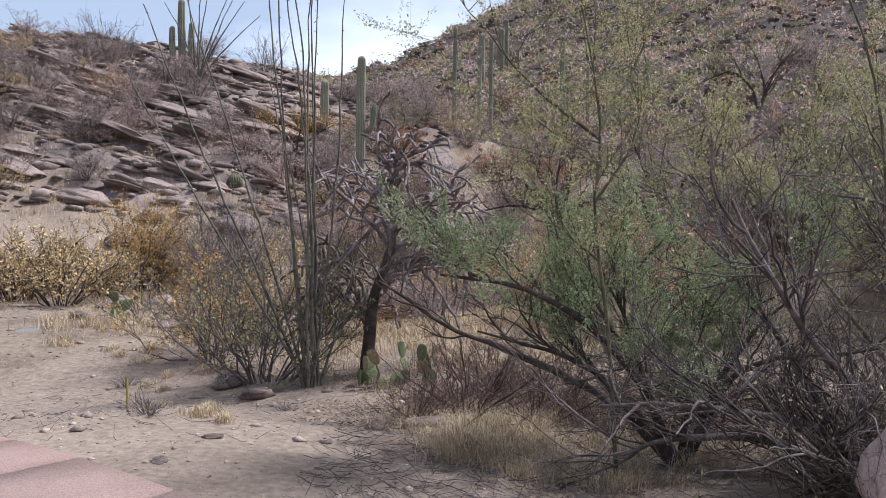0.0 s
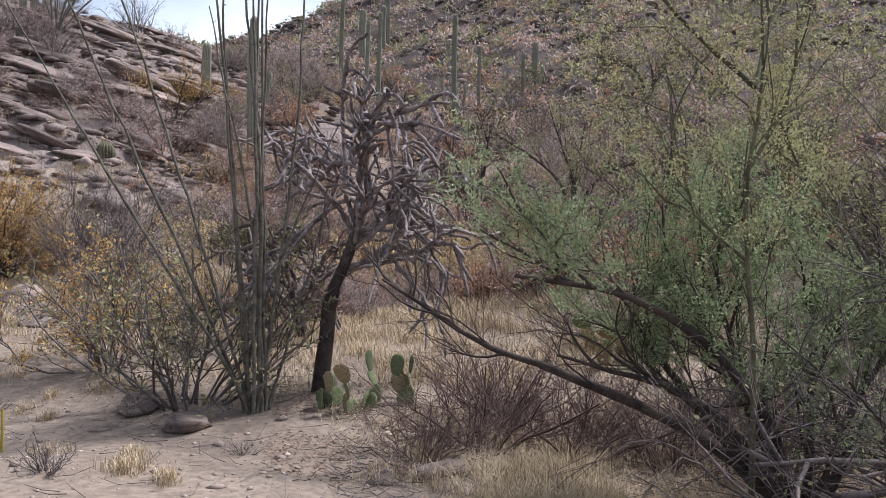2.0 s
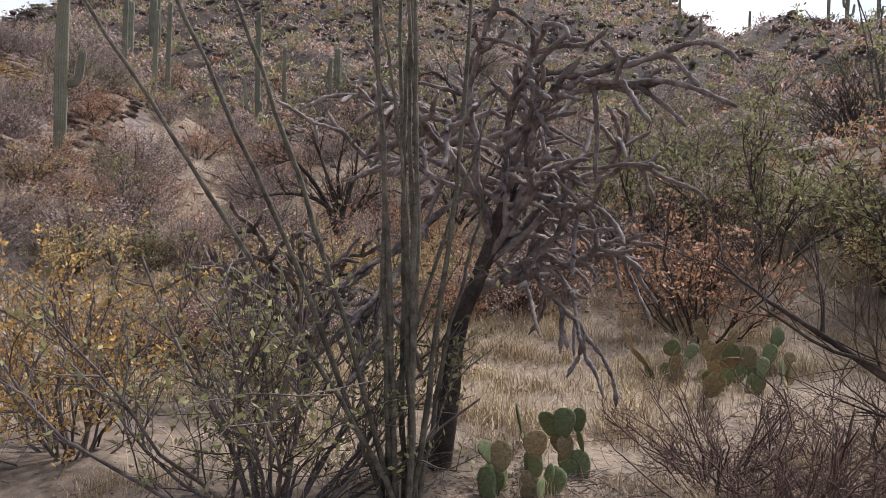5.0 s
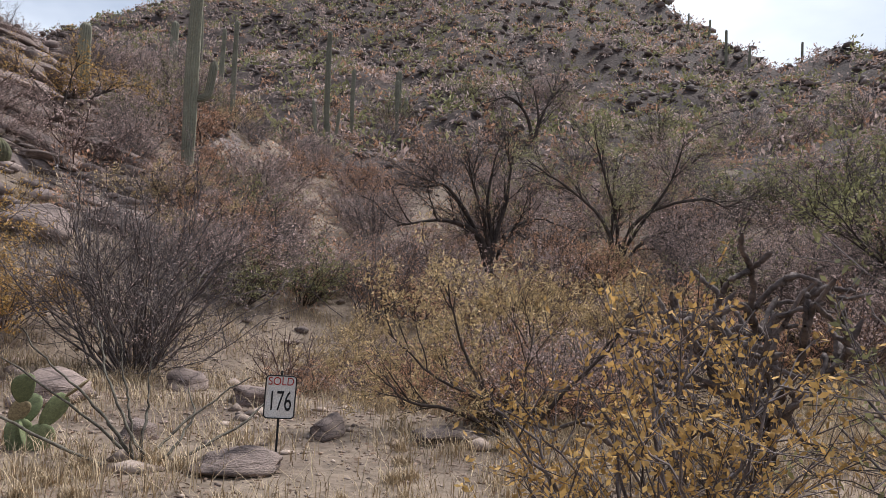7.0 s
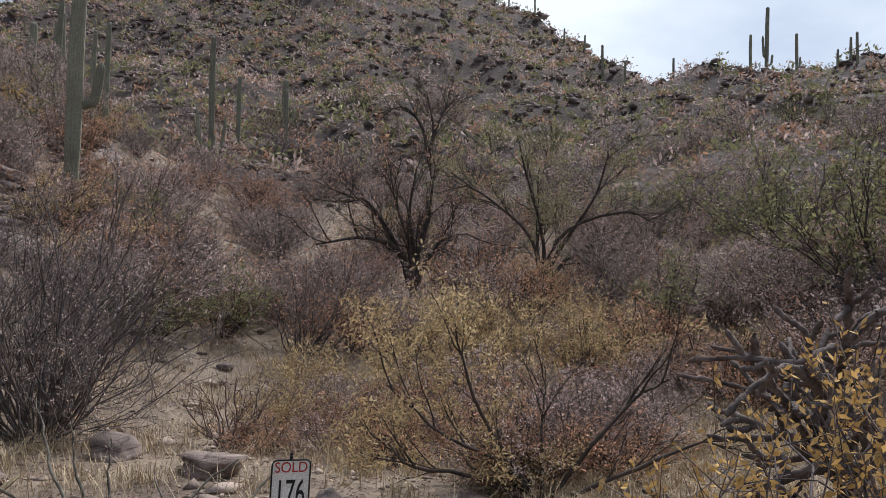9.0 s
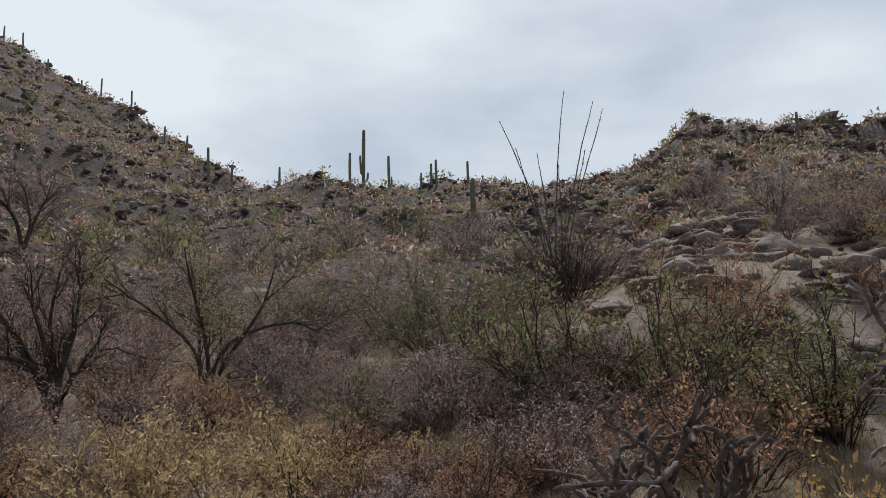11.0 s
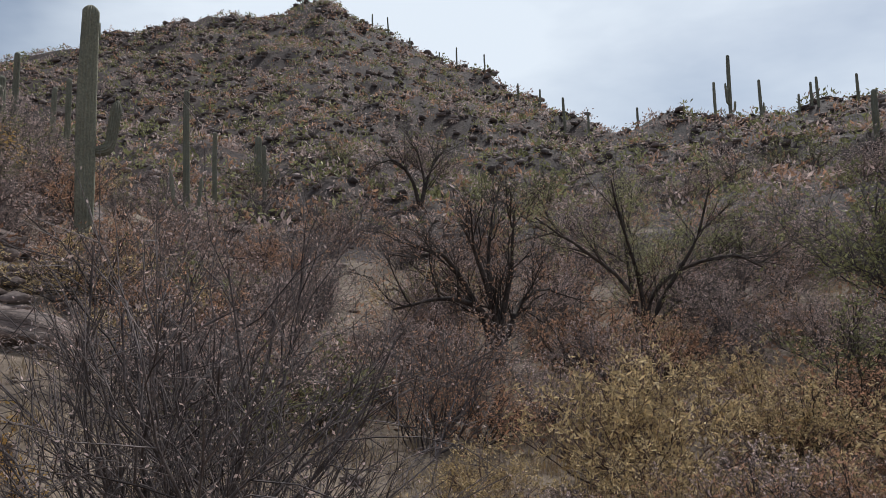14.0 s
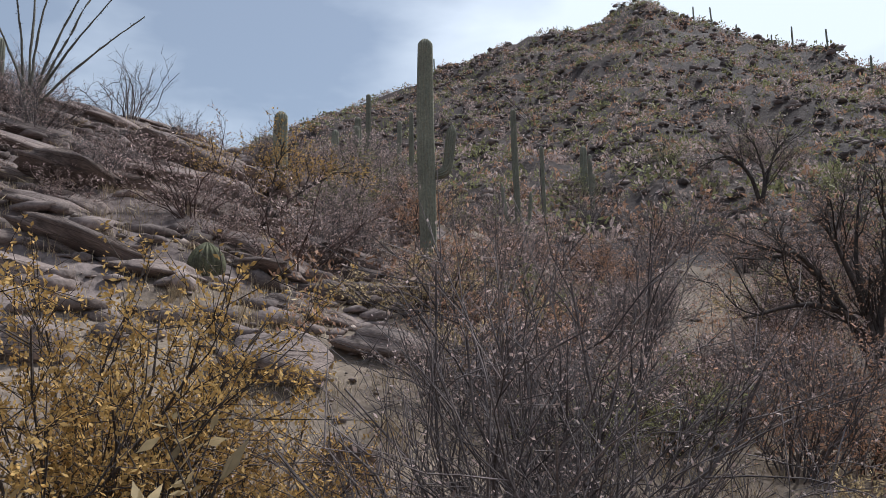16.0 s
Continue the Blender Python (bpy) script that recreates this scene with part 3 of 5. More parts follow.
def saguaro(x, y, height, radius, arms=(), lean=0.0, turn=0.0, label="tall ribbed saguaro cactus on the hillside", sink=0.25, detail=16, ribs=14):
    ob = thing("saguaro", label, "cactus", "saguaros on the hills")
    s = np.linspace(0, 1, detail)
    s = np.concatenate([s[:-1] * (1 - radius * 1.2 / height), 1 - radius / height * np.array([1.2, 0.7, 0.35, 0.12, 0.0])])
    prof = radius * (0.82 + 0.22 * np.sin(np.clip(s, 0, 1) * 2.9)) * np.clip((1 - s) * height / radius * 1.6, 0.02, 1) ** 0.5
    path = np.stack([0.08 * radius * np.sin(s * 7), 0 * s, s * height], -1)
    part("column", smooth(mesh_of("column", [(*saguaro_column(path, prof, ribs), 0)])), M_SAGUARO, ob)
    for az, z0, out_, up in arms:
        q = np.linspace(0, 1, 16)
        bend = np.clip(q * 2.2, 0, 1)
        px = out_ * np.sin(bend * np.pi / 2) + 0.12 * up * np.clip((q - 0.35) / 0.65, 0, 1)
        pz = z0 + (out_ * 0.5) * (1 - np.cos(bend * np.pi / 2)) + up * np.clip((q - 0.35) / 0.65, 0, 1)
        c, n_ = math.cos(radians(az)), math.sin(radians(az))
        rad = radius * 0.62 * np.clip((1 - q) * 9, 0.05, 1) ** 0.5 * (0.75 + 0.25 * np.clip(q * 4, 0, 1))
        part("arm", smooth(mesh_of("arm", [(*saguaro_column(np.stack([px * c, px * n_, pz], -1), rad, max(7, ribs - 3)), 0)])), M_SAGUARO, ob)
    ob.matrix_basis = pose(x, y, lz(x, y) - sink, 0, lean, turn)
    return ob


# ---- paved path ----
def paved_path():
    edge = curve_line([(4.2, 0.0), (1.4, 2.15), (-1.36, 4.3), (-3.25, 5.75), (-4.9, 7.3), (-6.2, 9.6), (-7.7, 12.2), (-10.5, 14.2), (-15, 16)], 60)
    d = unit(np.gradient(edge, axis=0))
    left = np.stack([-d[:, 1], d[:, 0]], -1) * np.array([1, 1])
    ob = thing("pavement", "worn reddish concrete footpath slabs", "path", kind="structure")
    for k in range(0, 56, 3):
        if edge[k, 0] < -14:
            continue
        e, l = edge[k:k + 4], left[k:k + 4]
        gap = d[k:k + 4] * np.array([0.012, 0, 0, -0.012])[:, None]
        top, rows = [], 7
        for q in range(rows):
            p = e + gap + l * (2.6 * q / (rows - 1))
            z = land(p[:, 0], p[:, 1]) + 0.035
            top.append(np.concatenate([p, z[:, None]], 1))
        top = np.array(top)
        v = np.concatenate([top.reshape(-1, 3), (top - np.array([0, 0, 0.12])).reshape(-1, 3)])
        n, m = rows, len(e)
        f = []
        for a in range(n - 1):
            for b in range(m - 1):
                i = a * m + b
                f.append((i, i + 1, i + m + 1, i + m))
        o = n * m
        ring = [b for b in range(m)] + [a * m + m - 1 for a in range(1, n)] + [(n - 1) * m + b for b in range(m - 2, -1, -1)] + [a * m for a in range(n - 2, 0, -1)]
        for a, b in zip(ring, ring[1:] + ring[:1]):
            f.append((a, a + o, b + o, b))
        part("slab", mesh_of("slab", [(v, np.array(f), 0)]), M_PAVE, ob)
    return edge


EDGE = paved_path()


# ---- by the path: ocotillo, cholla, shrubs, boulders ----
ocotillo(-1.39, 8.15, [(-0.28, 0.1, 4.5), (-0.38, 0.0, 4.7), (-0.32, 0.2, 4.9), (-0.45, -0.1, 4.5), (-0.2, 0.15, 5.0), (-0.1, 0.1, 4.6), (0.04, -0.1, 4.2), (-1.8, 0.3, 4.1),
                       (-1.5, 0.6, 4.4), (-2.2, 0.5, 3.5), (0.3, 0.25, 4.4), (0.65, 0.2, 2.4), (-0.55, -0.2, 3.2), (0.5, 0.1, 2.0)], 5, 0.017)
cholla(-0.86, 8.75, 8, [(0, 0, -0.05), (0.06, 0.0, 0.5), (0.1, 0.0, 0.9), (0.22, -0.06, 1.25), (0.32, -0.1, 1.6), (0.38, -0.12, 1.8)], 15, 0.95, 0.6,
       "gnarled grey tree cholla with drooping jointed arms", 0.019, 2)
cholla(-1.0, 10.9, 21, [(0, 0, -0.05), (-0.06, 0.0, 0.2), (-0.1, -0.05, 0.35), (-0.2, -0.02, 0.5)], 13, 0.78, 0.3,
       "low tangled grey cholla with thick woody arms", 0.022, 1, (3, 2), M_DEADWOOD)
shrub("olive brown shrub with thin leaves beside the ocotillo", shrub_meshes(31, 1.45, 1.2, 26, 8, 5, 3600, 0.018, 0.012, split=True), M_TWIG, M_OLIVE).location = (-1.95, 8.55, lz(-1.95, 8.55) - 0.03)
shrub("yellowing shrub with narrow leaves beside the path", shrub_meshes(32, 1.3, 0.9, 22, 8, 4, 5000, 0.016, 0.011, split=True), M_TWIG, M_YELLOW).location = (-2.85, 9.8, lz(-2.85, 9.8) - 0.03)
prickly_pear(-0.72, 8.12, 4, 7, 0.24, 0.17)
prickly_pear(-0.25, 8.35, 9, 5, 0.2, 0.16, 0.3)
prickly_pear(2.6, 9.7, 5, 30, 0.7, 0.2, 0.55, "dense dark clump of prickly pear with withered pads")
prickly_pear(-5.3, 12.85, 7, 5, 0.2, 0.19, 0.3, "prickly pear clump with one yellow pad among rocks")
for x, y, sx, sy, sz, k, tu in ((-1.85, 7.9, 0.30, 0.2, 0.13, 0, 10), (-2.3, 8.6, 0.34, 0.22, 0.15, 1, 40), (-0.5, 6.3, 0.13, 0.1, 0.07, 2, 0), (0.49, 5.75, 0.12, 0.1, 0.07, 3, 0),
                                 (0.72, 5.45, 0.13, 0.1, 0.09, 4, 30), (-0.1, 6.5, 0.42, 0.13, 0.09, 5, 35), (-1.6, 5.6, 0.10, 0.07, 0.035, 6, 20), (-1.75, 5.0, 0.11, 0.07, 0.03, 1, 70),
                                 (-4.2, 12.0, 0.42, 0.26, 0.12, 2, -20), (-5.2, 14.3, 0.5, 0.35, 0.2, 3, 15), (-4.7, 12.9, 0.22, 0.2, 0.16, 4, 0), (-5.9, 12.9, 0.4, 0.3, 0.16, 5, 10),
                                 (-3.4, 12.8, 0.3, 0.2, 0.15, 6, 60), (-3.6, 14.2, 0.4, 0.25, 0.18, 0, 30), (-2.9, 15.6, 0.35, 0.25, 0.14, 1, 80), (-6.1, 14.6, 0.5, 0.35, 0.2, 2, 0),
                                 (-4.0, 15.1, 0.3, 0.24, 0.16, 3, 45), (-2.6, 12.5, 0.5, 0.3, 0.1, 5, 20)):
    rock(x, y, sx, sy, sz, k, tu, 0, "weathered grey-brown stone half sunk in dry soil", name="stone")
pale = new("boulder", rock_mesh(77, 26, 4, 0.07))
pale.data.materials.append(M_PINK)
pale.matrix_basis = pose(2.42, 3.75, 0.38, 0, 0, 20) @ Matrix.Diagonal((0.5, 0.52, 0.82, 1))
tagged(pale, "pale pinkish rough boulder at the path edge", "rock")

limb_tree("palo_verde", "green feathery palo verde with low dark limbs", (1.72, 5.6), [
    [(0, 0, 0), (-0.5, 0.2, 0.48), (-1.23, 0.58, 0.78), (-1.63, 0.74, 0.92), (-2.2, 0.95, 1.25)],
    [(0, 0, 0), (-0.4, -0.15, 0.75), (-1.0, -0.2, 1.25), (-1.7, -0.2, 1.42)],
    [(0, 0, 0), (-0.3, 0.1, 0.7), (-0.75, 0.1, 1.45)],
    [(0, 0, 0), (0.4, -0.1, 0.7), (1.3, -0.2, 0.85)],
    [(0, 0, 0), (0.1, 0.1, 0.7), (0.3, 0.4, 1.45)],
    [(0, 0, 0), (-0.25, 0.2, 0.7), (-0.45, 0.35, 1.5)],
    [(0, 0, 0), (-0.6, 0.2, 0.7), (-1.1, 0.4, 1.3)],
    [(0, 0, 0), (0.35, 0.1, 0.7), (0.8, 0.1, 1.3)],
    [(0, 0, 0), (-0.5, -0.1, 0.6), (-0.9, 0.0, 0.85), (-1.5, -0.1, 1.0)]], 51, M_BARK, M_PV, 0.04, (7, 6, 6), (0.55, 0.36, 0.2), 60000, 0.008, 0.3, 0.5, (1, 2, 4, 5, 6, 7), 2.8)
limb_tree("palo_verde", "slender palo verde with sparse yellow-green leaves", (1.2, 5.25), [
    [(0, 0, 0), (-0.1, -0.1, 1.1), (-0.22, -0.13, 1.8), (-0.2, -0.2, 2.4), (-0.4, -0.25, 3.4)], [(-0.15, -0.1, 1.5), (-0.4, 0, 1.75), (-0.5, 0.1, 2.3)],
    [(-0.2, -0.1, 1.9), (0.05, 0, 2.3), (0.2, 0.1, 2.8)], [(-0.2, -0.15, 2.3), (-0.7, -0.1, 2.7), (-1.1, 0, 3.2)], [(-0.2, -0.15, 2.3), (0.1, 0.2, 2.9), (0.3, 0.3, 3.5)]],
    52, M_GREENBARK, M_LIME, 0.017, (7, 6, 5), (0.65, 0.38, 0.2), 22000, 0.0075, 0.2, 0.55)
limb_tree("palo_verde", "tall palo verde with light yellow-green leaves", (4.6, 7.4), [
    [(0, 0, 0), (-0.4, 0, 1.3), (-0.7, -0.2, 2.8), (-1.2, -0.3, 4.2)], [(0, 0, 0), (0.2, 0.1, 1.6), (0.1, 0.3, 4.2)], [(0, 0, 0), (0.7, 0, 1.4), (1.4, 0.2, 3.6)],
    [(0, 0, 0), (-0.9, 0.2, 1.2), (-1.8, 0.2, 2.4)]], 53, M_GREENBARK, M_LIME, 0.028, (7, 6, 5), (0.9, 0.5, 0.25), 30000, 0.0105, 0.3, 0.5)
limb_tree("desert_tree", "dense bare grey thorny tree with dark low limbs", (2.95, 5.25), [
    [(0, 0, 0), (-0.5, -0.2, 0.45), (-1.3, -0.35, 0.6), (-1.9, -0.3, 0.55)], [(0, 0, 0), (-0.3, -0.3, 0.7), (-0.8, -0.5, 1.2), (-1.2, -0.5, 1.9)],
    [(0, 0, 0), (0.1, -0.1, 0.9), (-0.1, -0.2, 2.0)], [(0, 0, 0), (0.6, 0, 0.7), (1.4, 0.2, 1.6)], [(0, 0, 0), (-0.4, 0.3, 0.7), (-0.9, 0.5, 1.6)],
    [(0, 0, 0), (-0.4, -0.5, 0.35), (-0.9, -0.8, 0.5)], [(0, 0, 0), (0.4, 0.4, 0.9), (0.7, 0.8, 2.3)], [(0, 0, 0), (0.3, -0.5, 0.6), (0.5, -0.9, 1.3)],
    [(0, 0, 0), (-0.7, 0.1, 0.3), (-1.4, 0.0, 0.35), (-1.8, -0.2, 0.3)]],
    54, M_DARKTWIG, M_OLIVE, 0.045, (11, 8, 6), (0.75, 0.42, 0.2), 1500, 0.012, 0.16, 0.55)
limb_tree("desert_tree", "dark leafless desert tree with grey twigs", (4.8, 5.4), [
    [(0, 0, 0), (-0.3, 0, 1.2), (-0.9, 0, 2.6)], [(0, 0, 0), (0.1, 0, 1.6), (0, 0.2, 3.3)], [(0, 0, 0), (-0.7, 0.1, 0.8), (-1.6, 0.1, 1.6)], [(0, 0, 0), (0.6, 0, 1.0), (1.3, 0.2, 2.4)]],
    55, M_DARKTWIG, M_OLIVE, 0.035, (7, 6, 4), (0.9, 0.45, 0.22), 2500, 0.014, 0.2, 0.5)
shrub("dense dark tangle of dead branches by the boulder", shrub_meshes(63, 1.0, 1.25, 44, 9, 6, 0, 0.02, 0.014, split=True), M_BARK, name="brushwood").location = (2.85, 4.8, lz(2.85, 4.8) - 0.03)
shrub("low tangle of reddish dry twigs", shrub_meshes(61, 0.75, 0.95, 26, 8, 5, 0, 0.02, 0.009), M_REDTWIG).location = (0.25, 7.05, lz(0.25, 7.05))
for k, (x, y, s) in enumerate(((0.9, 6.9, 0.9), (-0.2, 6.75, 0.6), (1.4, 6.6, 0.8), (2.2, 6.4, 0.9), (0.6, 7.9, 0.9), (2.4, 7.6, 1.1))):
    copy_at(bpy.data.objects["shrub.002"], x, y, 70 * k, s)
small = shrub("small grey half-shrub on bare gravel", shrub_meshes(62, 0.22, 0.22, 22, 4, 3, 0, 0.01, 0.004), M_TWIG, name="small_shrub")
place(small, -2.38, 6.43)
copy_at(small, -1.35, 6.9, 50, 0.6)
copy_at(small, -3.6, 8.9, 90, 0.8)


# ---- plot sign and stake ----
def lettering(name, body, size, where, mat, parent, squeeze=1.0):
    cu = bpy.data.curves.new(name, "FONT")
    cu.body, cu.size, cu.align_x, cu.align_y, cu.extrude = body, size, "CENTER", "CENTER", 0.0012
    tmp = new(name, cu)
    me = bpy.data.meshes.new_from_object(tmp.evaluated_get(bpy.context.evaluated_depsgraph_get()))
    bpy.data.objects.remove(tmp)
    ob = part(name, me, mat, parent)
    ob.matrix_basis = pose(*where, 90, 0, 0) @ Matrix.Diagonal((squeeze, 1, 1, 1))
    return ob


def rounded_plate(w, h, r, t):
    bm = bmesh.new()
    pts = []
    for cx, cz, a0 in ((w / 2 - r, h / 2 - r, 0), (-w / 2 + r, h / 2 - r, 90), (-w / 2 + r, -h / 2 + r, 180), (w / 2 - r, -h / 2 + r, 270)):
        pts += [(cx + r * math.cos(radians(a0 + 22.5 * i)), cz + r * math.sin(radians(a0 + 22.5 * i))) for i in range(5)]
    face = bm.faces.new([bm.verts.new((x, 0, z)) for x, z in pts])
    ext = bmesh.ops.extrude_face_region(bm, geom=[face])
    bmesh.ops.translate(bm, verts=[q for q in ext["geom"] if isinstance(q, bmesh.types.BMVert)], vec=(0, t, 0))
    bmesh.ops.recalc_face_normals(bm, faces=bm.faces)
    me = bpy.data.meshes.new("plate")
    bm.to_mesh(me)
    bm.free()
    return me, pts


def plot_sign(x, y, turn):
    ob = thing("plot_sign", "small white plot sign reading SOLD 176 on a thin stake", "sign")
    me, pts = rounded_plate(0.186, 0.264, 0.024, 0.004)
    plate = part("plate", me, M_SIGN, ob)
    plate.location = (0, 0, 0.47)
    ring = np.array([(px * 0.985, -0.002, pz * 0.985) for px, pz in pts] + [(pts[0][0] * 0.985, -0.002, pts[0][1] * 0.985)])
    part("border", mesh_of("border", [(*tubes(ring[None], np.full((1, len(ring)), 0.0042), 5), 0)]), M_BLACK, plate)
    lettering("number", "176", 0.175, (0, -0.002, -0.03), M_BLACK, plate, 0.56)
    lettering("word", "SOLD", 0.07, (0, -0.002, 0.094), M_RED, plate, 0.9)
    bolt = part("bolt", mesh_of("bolt", [(BALL[1][0] * 0.008, BALL[1][1], 0)]), M_BLACK, ob)
    bolt.location = (0, 0, 0.617)
    rod = np.array([(0, 0.008, -0.2), (0.004, 0.008, 0.1), (0.0, 0.008, 0.4), (0, 0.008, 0.63)])
    part("stake", mesh_of("stake", [(*tubes(rod[None], np.full((1, 4), 0.008), 6), 0)]), M_BLACK, ob)
    ob.matrix_basis = pose(x, y, lz(x, y) - 0.06, 0, 1.5, turn)
    return ob


plot_sign(-4.0, 12.05, -14)
stick = np.array([(0, 0, -0.1), (0.004, 0, 0.12), (0.0, 0.004, 0.30)])
st = part("marker_stake", mesh_of("stake", [(*tubes(stick[None], np.array([[0.011, 0.011, 0.010]]), 6), 0)]), M_STAKE)
st.location = (-3.0, 7.5, lz(-3.0, 7.5))
tagged(st, "thin yellow marker stake in bare gravel", "stake")

# ---- the wash: shrubs and trees seen from the path ----
shrub("large bare grey shrub with dense upright twigs", shrub_meshes(71, 2.1, 1.45, 66, 8, 5, 4500, 0.011, 0.011, split=True), M_TWIG, M_MAUVE).location = (-4.4, 16.2, lz(-4.4, 16.2) - 0.04)
ocotillo(-4.75, 12.25, [(-0.9, 0.2, 0.75), (-0.7, 0.3, 0.85), (-0.35, 0.4, 0.9), (-0.1, 0.1, 0.8), (0.1, 0.3, 0.7), (0.75, 0.2, 0.55), (0.9, 0.3, 0.5), (-1.2, 0.3, 0.6), (0.35, 0.5, 0.45)],
         12, 0.012, "sparse young thorny shrub with arching pale stems", "thorny_shrub")
shrub("yellow-leaved narrow desert shrub in the wash", shrub_meshes(72, 1.3, 1.4, 30, 8, 4, 5600, 0.02, 0.011, long=3.8), M_REDTWIG, M_TAN).location = (0.65, 17.0, lz(0.65, 17) - 0.04)
tan = [o for o in scene.objects if o.get("label", "") == "yellow-leaved narrow desert shrub in the wash"][0]
for x, y, s in ((-0.6, 15.9, 0.6), (1.9, 18.0, 0.75), (0.3, 15.0, 0.5), (2.2, 16.2, 0.6), (-1.3, 17.3, 0.5), (-1.9, 14.4, 0.4), (3.6, 17.4, 0.6), (-0.9, 13.6, 0.38), (4.6, 19.6, 0.6), (-2.2, 16.0, 0.42)):
    copy_at(tan, x, y, 90 * x, s)
shrub("yellow-leaved tall shrub beside the path", shrub_meshes(73, 2.1, 1.0, 30, 9, 5, 24000, 0.0155, 0.012, split=True), M_BARK, M_YELLOW).location = (-6.75, 17.2, lz(-6.75, 17.2) - 0.04)
shrub("low yellow-green shrub in dry grass", shrub_meshes(74, 1.0, 0.8, 22, 8, 4, 6500, 0.015, 0.01), M_TWIG, M_YELLOW).location = (-5.75, 17.9, lz(-5.75, 17.9) - 0.04)
shrub("brown shrub with rusty dry leaves", shrub_meshes(75, 1.5, 1.1, 26, 8, 4, 3000, 0.016, 0.013), M_TWIG, M_RUST).location = (-0.6, 19.0, lz(-0.6, 19.0) - 0.04)
shrub("sparse upright brown shrub with few leaves", shrub_meshes(76, 0.8, 0.5, 16, 5, 3, 0, 0.016, 0.009), M_REDTWIG).location = (-3.0, 15.4, lz(-3.0, 15.4) - 0.04)
limb_tree("desert_shrub", "arching dark-limbed shrub with tan and yellow leaves", (-2.0, 12.4), [
    [(0, 0, 0), (-0.25, 0.16, 0.3), (-0.55, 0.35, 0.5), (-0.85, 0.55, 0.8)], [(0, 0, 0), (-0.2, 0.15, 0.35), (-0.4, 0.3, 0.75), (-0.5, 0.4, 1.15)],
    [(0, 0, 0), (-0.4, 0.25, 0.2), (-0.8, 0.5, 0.3), (-1.0, 0.6, 0.5)], [(0, 0, 0), (0.3, -0.1, 0.35), (0.6, -0.25, 0.7), (0.8, -0.4, 0.85)],
    [(0, 0, 0), (0.15, 0.2, 0.4), (0.25, 0.35, 0.85)], [(0, 0, 0), (0.4, -0.25, 0.2), (0.85, -0.5, 0.42), (1.1, -0.65, 0.45)]],
    85, M_BARK, M_TAN, 0.028, (6, 5, 4), (0.42, 0.26, 0.14), 3600, 0.012, 0.2, 0.5, (0, 1, 2), 3.2, "shrub")
limb_tree("mesquite", "bare black mesquite with crooked limbs in the wash", (3.0, 21.4), [
    [(0, 0, 0), (-0.1, 0, 0.7), (-0.4, 0, 1.6), (-0.7, 0.1, 2.3)], [(0, 0, 0), (0.05, 0, 0.8), (0.3, 0, 1.7), (0.4, 0, 2.7)], [(0, 0, 0), (0, 0, 0.7), (-0.05, 0.2, 1.7), (0.1, 0.2, 2.6)],
    [(0, 0, 0.2), (-0.4, 0, 0.9), (-1.2, 0, 1.1), (-2.2, 0.1, 0.9)], [(0, 0, 0.2), (0.5, 0, 1.1), (1.4, 0.1, 1.4)], [(0, 0, 0), (-0.4, 0.2, 1.1), (-1.1, 0.2, 1.9), (-1.6, 0.2, 1.8)]],
    81, M_BARK, M_RUST, 0.075, (9, 7, 5), (0.85, 0.45, 0.22), 1500, 0.02, 0.2, 0.5)
limb_tree("mesquite", "dark-limbed mesquite with thin yellow-green crown", (5.2, 20.2), [
    [(0, 0, 0), (-0.2, 0, 1.0), (-0.9, 0.5, 1.8), (-1.7, 0.8, 2.3)], [(0, 0, 0), (0.1, 0, 0.9), (-0.2, 0, 1.9), (-0.6, 0, 2.9)], [(0, 0, 0), (0.4, -0.2, 0.9), (0.9, -0.6, 1.9), (1.1, -0.8, 2.8)],
    [(0, 0, 0), (0.6, 0, 1.2), (1.5, -0.8, 1.7), (2.0, -1.3, 1.5)], [(0, 0, 0), (0.2, 0.3, 1.2), (0.5, 0.6, 2.7)], [(0.1, 0, 0), (0.9, -0.2, 0.9), (1.9, -0.2, 0.5)]],
    82, M_BARK, M_LIME, 0.055, (10, 7, 5), (0.9, 0.48, 0.24), 11000, 0.014, 0.22, 0.5, (0, 1, 2, 4))
limb_tree("mesquite", "arched dark dead tree on the far bank", (15.0, 38.4), [
    [(0, 0, 0), (0.3, 0, 1.0), (0.8, 0, 2.1), (1.4, 0, 2.8)], [(0, 0, 0), (-0.5, 0, 1.3), (-1.5, 0, 2.0), (-2.8, 0, 1.5)], [(0, 0, 0), (0.2, 0, 1.2), (-0.2, 0, 2.7)]],
    83, M_BARK, M_OLIVE, 0.1, (8, 6, 4), (1.5, 0.8, 0.4), 600, 0.03, 0.2, 0.5)
limb_tree("desert_tree", "small tree with orange-yellow autumn leaves", (-5.2, 26.6), [
    [(0, 0, 0), (-0.2, 0, 0.6), (-0.9, 0, 1.3)], [(0, 0, 0), (0.1, 0, 0.7), (0.3, 0, 1.7)], [(0, 0, 0), (0.5, 0, 0.6), (1.3, 0.1, 1.2)]],
    84, M_BARK, M_YELLOW, 0.05, (8, 6, 5), (0.6, 0.35, 0.2), 3500, 0.02, 0.2, 0.5)
shrub("big grey-green desert shrub above a dark gully", shrub_meshes(77, 2.5, 2.3, 38, 8, 4, 6500, 0.036, 0.02), M_TWIG, M_OLIVE).location = (9.5, 17.2, lz(9.5, 17.2) - 0.05)
shrub("dark dense bare shrub at the foot of the ocotillo", shrub_meshes(78, 1.7, 1.7, 40, 8, 4, 0, 0.02, 0.018), M_BARK).location = (11.8, 14.9, lz(11.8, 14.9) - 0.05)
